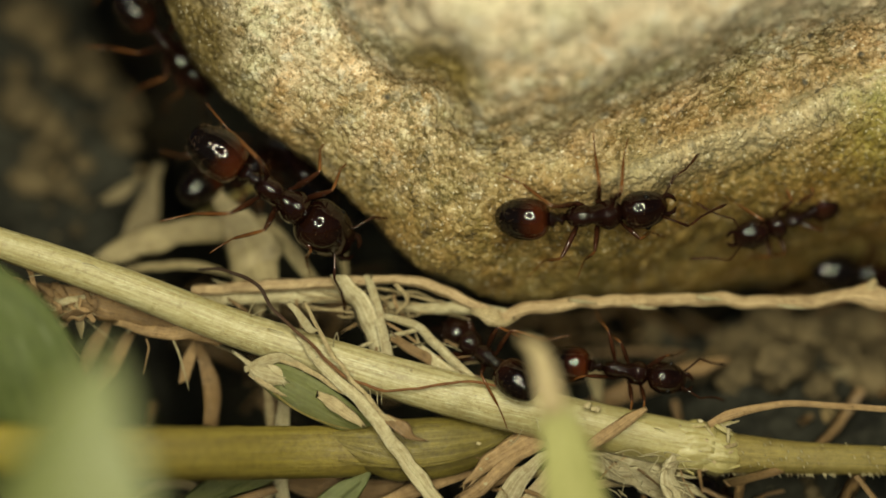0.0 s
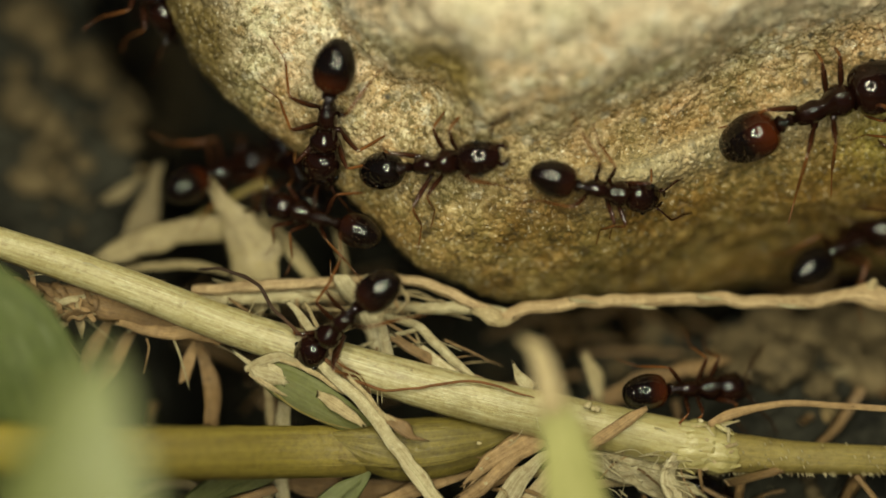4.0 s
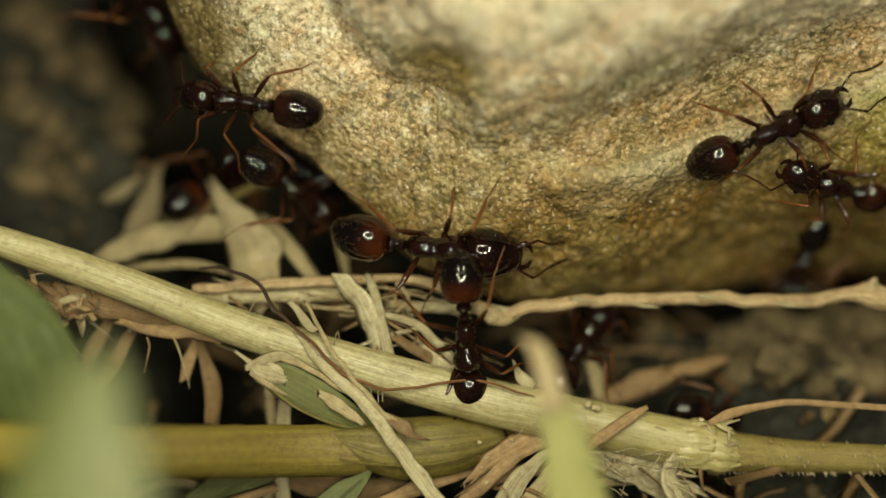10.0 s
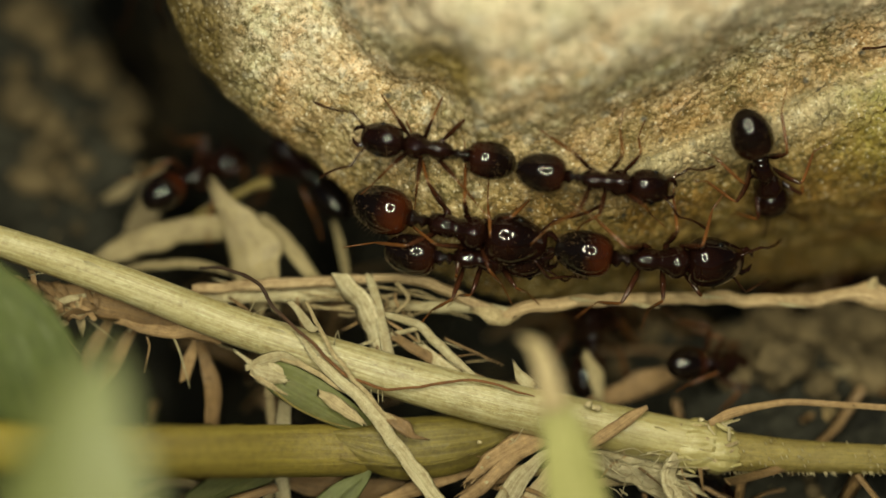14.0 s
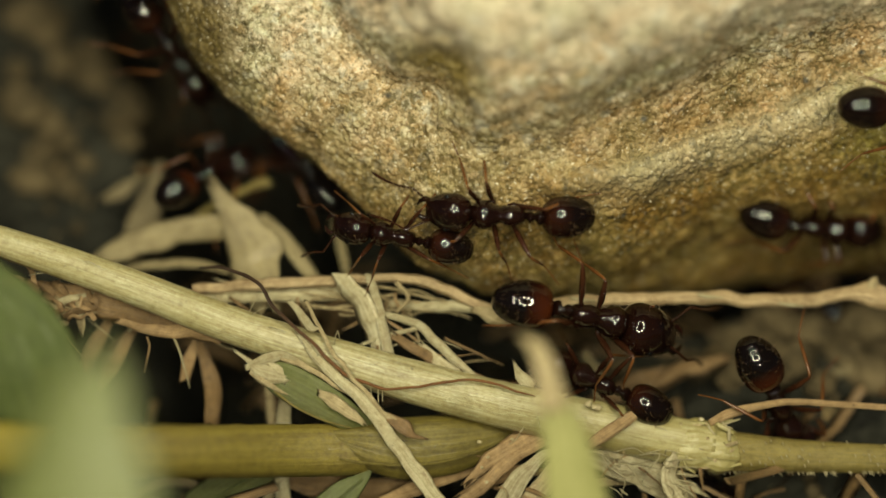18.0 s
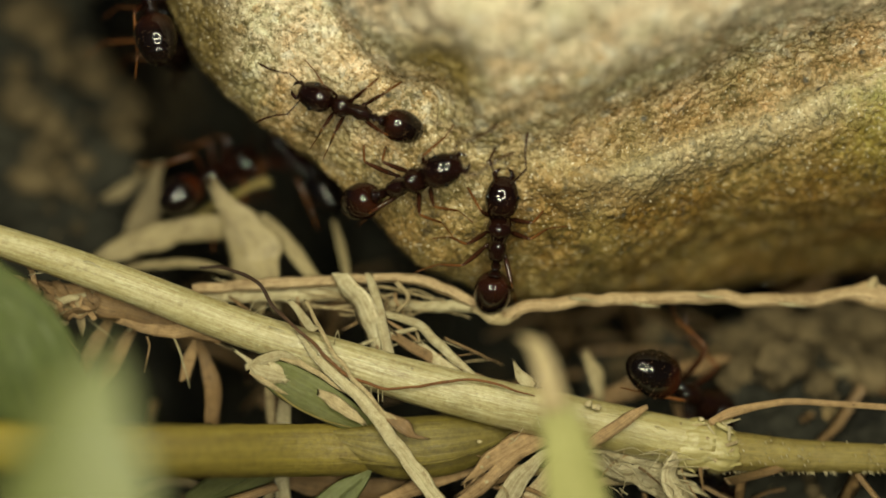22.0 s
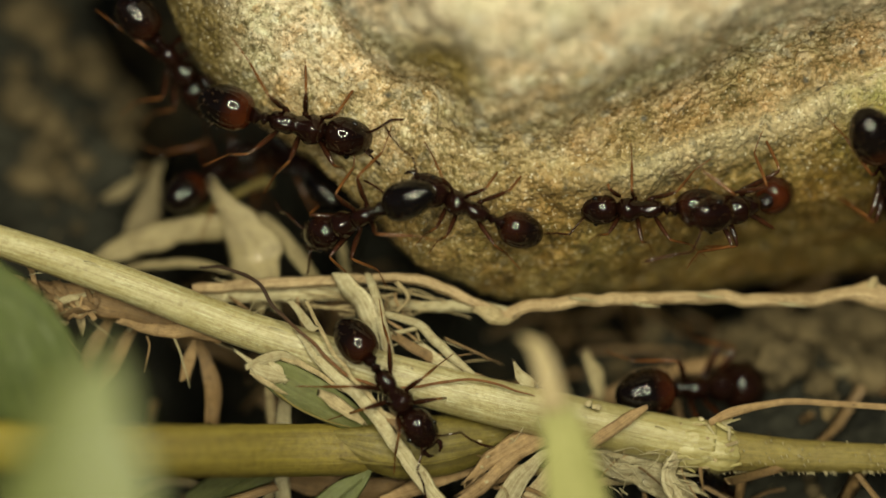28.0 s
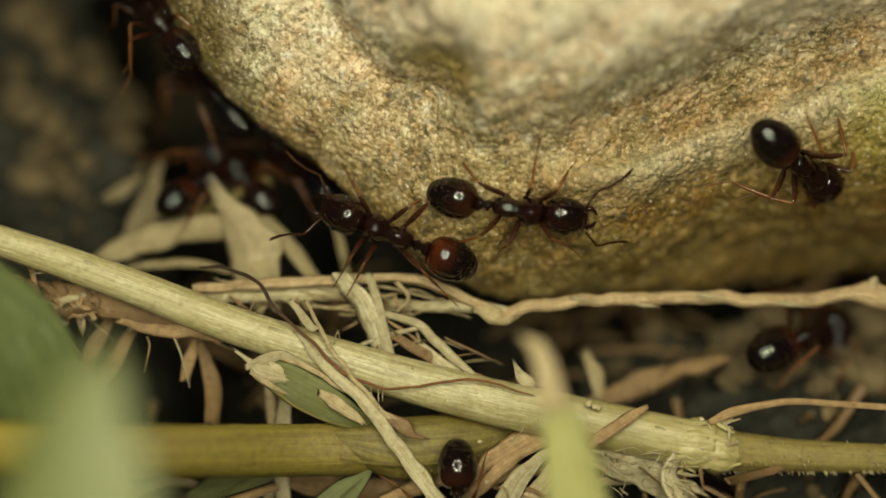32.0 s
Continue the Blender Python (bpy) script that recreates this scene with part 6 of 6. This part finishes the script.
    crawl("brown", 0.95, [at(0, 180, -220, 120, -340, -6), at(17, 220, -80, 160, -200, -6), at(18.3, 400, 230, 320, 130, -5.4), at(19.3, 560, 340, 500, 280, -3.75), at(20, 635, 395, 570, 335, -1.6), at(20.5, 650, 385, 580, 352, -1), at(21, 682, 362, 605, 392), at(21.5, 720, 332, 615, 372), at(22, 770, 310, 648, 355), at(22.5, 852, 312, 711, 331), at(23, 950, 297, 785, 305), at(23.5, 1038, 270, 860, 281),
                          at(24, 1130, 195, 940, 280), at(24.5, 1216, 30, 1075, 188), at(25, 1310, 0, 1200, 105), at(25.5, 1523, 24, 1341, 75), at(26.3, 1720, -20, 1540, 20), at(27, 1900, -60, 1720, -20)], (18.4, 27), 21)
    crawl("major", 1.22, [at(0, 240, -120, 190, -260, -5), at(21.4, 265, -20, 210, -150, -5), at(22.4, 350, 150, 280, 50, -4), at(23, 425, 240, 335, 175, -3.25), at(23.5, 480, 290, 340, 220, -2), at(24, 565, 330, 345, 258, -0.2), at(24.5, 872, 420, 622, 382), at(25, 1100, 415, 840, 436), at(25.5, 1281, 340, 1000, 412), at(26.5, 1480, 290, 1230, 340), at(27.5, 1570, 310, 1430, 248),
                          at(28, 1620, 360, 1535, 265), at(28.5, 1640, 420, 1562, 325), at(29, 1650, 480, 1578, 385), at(30, 1760, 540, 1700, 430)], (21.4, 30), 22)
    crawl("brown", 0.92, [at(0, 1820, 300, 1980, 260), at(23.6, 1640, 350, 1790, 320), at(24.5, 1465, 362, 1590, 350), at(25, 1322, 376, 1430, 362), at(25.5, 1220, 348, 1321, 356), at(26.5, 1090, 400, 1220, 400), at(27.5, 880, 372, 985, 410), at(28, 770, 345, 902, 405), at(28.3, 740, 310, 860, 378), at(28.6, 700, 285, 830, 355), at(29, 590, 197, 735, 290),
                          at(29.3, 509, 165, 662, 250), at(29.6, 424, 155, 577, 205), at(30, 395, 175, 480, 207), at(30.3, 350, 150, 425, 190), at(31, 280, 105, 366, 160, -1.88), at(32, 240, 0, 310, 75, -2.5)], (23.5, 32), 23)
    crawl("brown", 0.9, [at(0, 1900, 340, 2040, 320), at(24.6, 1680, 330, 1810, 310), at(25.7, 1560, 340, 1690, 320), at(26.5, 1330, 360, 1460, 345), at(27.5, 1127, 382, 1240, 376), at(28, 1088, 373, 1190, 373), at(28.3, 1030, 385, 1130, 384), at(28.6, 937, 394, 1060, 394), at(29, 845, 397, 978, 378), at(29.3, 751, 412, 905, 397), at(29.6, 690, 420, 845, 405),
                         at(30, 560, 420, 690, 432, -1.6), at(30.6, 470, 375, 590, 412, -3.25), at(31.2, 420, 330, 520, 380, -5), at(32, 380, 280, 450, 340, -7.5)], (24.5, 32), 24)
    crawl("red", 1.06, [at(0, 1980, 260, 2180, 220), at(25.4, 1720, 310, 1920, 280), at(26.5, 1450, 345, 1610, 310), at(27.5, 1309, 368, 1440, 335), at(28, 1255, 382, 1385, 350), at(28.3, 1230, 372, 1340, 350), at(28.6, 1220, 362, 1330, 345), at(29, 1152, 347, 1312, 340), at(29.3, 1115, 345, 1269, 333), at(29.6, 1030, 374, 1212, 330), at(30, 890, 396, 1112, 364),
                        at(30.5, 840, 430, 1060, 370), at(31, 808, 462, 1004, 402), at(31.4, 745, 478, 966, 432), at(31.6, 720, 460, 913, 458), at(31.8, 646, 440, 850, 462), at(32, 597, 378, 805, 466)], (25.3, 32), 25)
    crawl("brown", 1.02, [at(0, 200, -200, 140, -320, -3.75), at(27.3, 260, 20, 200, -90, -3.75), at(28, 340, 160, 268, 60, -3.5), at(28.4, 390, 215, 310, 120, -3), at(29, 530, 277, 412, 215, -2), at(29.3, 590, 335, 455, 270, -0.8), at(29.6, 648, 374, 500, 305, -0.2), at(30, 742, 408, 572, 332), at(30.5, 765, 400, 590, 338), at(31, 785, 392, 602, 340),
                          at(31.4, 824, 374, 622, 342), at(31.6, 873, 370, 655, 360), at(31.8, 949, 381, 747, 366), at(32, 1004, 386, 797, 356)], (27.2, 32), 26)
    crawl("red", 1.12, [at(0, 260, -100, 200, -220, -2.5), at(26.2, 310, 30, 260, -70, -2.5), at(27.5, 462, 228, 385, 150, -1), at(28, 590, 240, 438, 205), at(28.3, 700, 283, 525, 224), at(28.6, 760, 305, 590, 260), at(29, 905, 315, 675, 281), at(29.3, 1002, 303, 751, 264), at(29.6, 1083, 300, 840, 280), at(30, 1242, 242, 1025, 265), at(30.3, 1301, 258, 1087, 245),
                        at(31, 1370, 245, 1190, 236), at(31.4, 1450, 228, 1269, 238), at(31.6, 1462, 240, 1305, 250), at(32, 1465, 325, 1375, 276)], (26, 32), 27)
    crawl("black", 1.02, [at(0, 960, -300, 1080, -420), at(25.3, 1000, -80, 1110, -220), at(26.3, 930, 150, 1050, 30), at(27, 790, 310, 930, 220), at(27.5, 690, 370, 844, 307), at(28, 595, 405, 668, 377), at(28.3, 585, 420, 648, 392), at(28.6, 590, 420, 654, 386, 0.2), at(29, 540, 395, 612, 380, -1.5), at(29.6, 450, 310, 540, 350, -3.25), at(30, 430, 240, 505, 292, -3.75), at(31, 380, 190, 440, 250, -5.62), at(32, 330, 120, 400, 190, -6.88)],
          (25.2, 32), 28)
    crawl("brown", 0.98, [at(0, 250, -160, 190, -280, -6), at(24.4, 270, -40, 210, -160, -6), at(25.5, 450, 300, 380, 200, -5.6), at(26.5, 600, 570, 510, 440, 0.46), at(27.5, 764, 731, 622, 560, 0.7), at(28, 745, 768, 626, 602, 0.7), at(28.3, 722, 775, 646, 608, 0.7), at(28.6, 737, 790, 655, 626, 0.7), at(29, 793, 806, 680, 632, 0.7), at(29.6, 788, 836, 719, 648, 0.7), at(30, 815, 866, 747, 662, 0.7),
                          at(30.6, 812, 890, 765, 700, 0.7), at(31, 815, 925, 788, 735, 0.7), at(31.4, 815, 1000, 802, 812, 0.65), at(32, 812, 1020, 808, 832, 0.65)], (25.4, 32), 29)
    crawl("black", 0.9, [at(0, 1340, 905, 1256, 868, -2.4), at(10, 1345, 905, 1258, 868, -2.4), at(20, 1340, 900, 1255, 866, -2.4), at(32, 1340, 905, 1256, 868, -2.4)], (0, 32), 30)


motions()
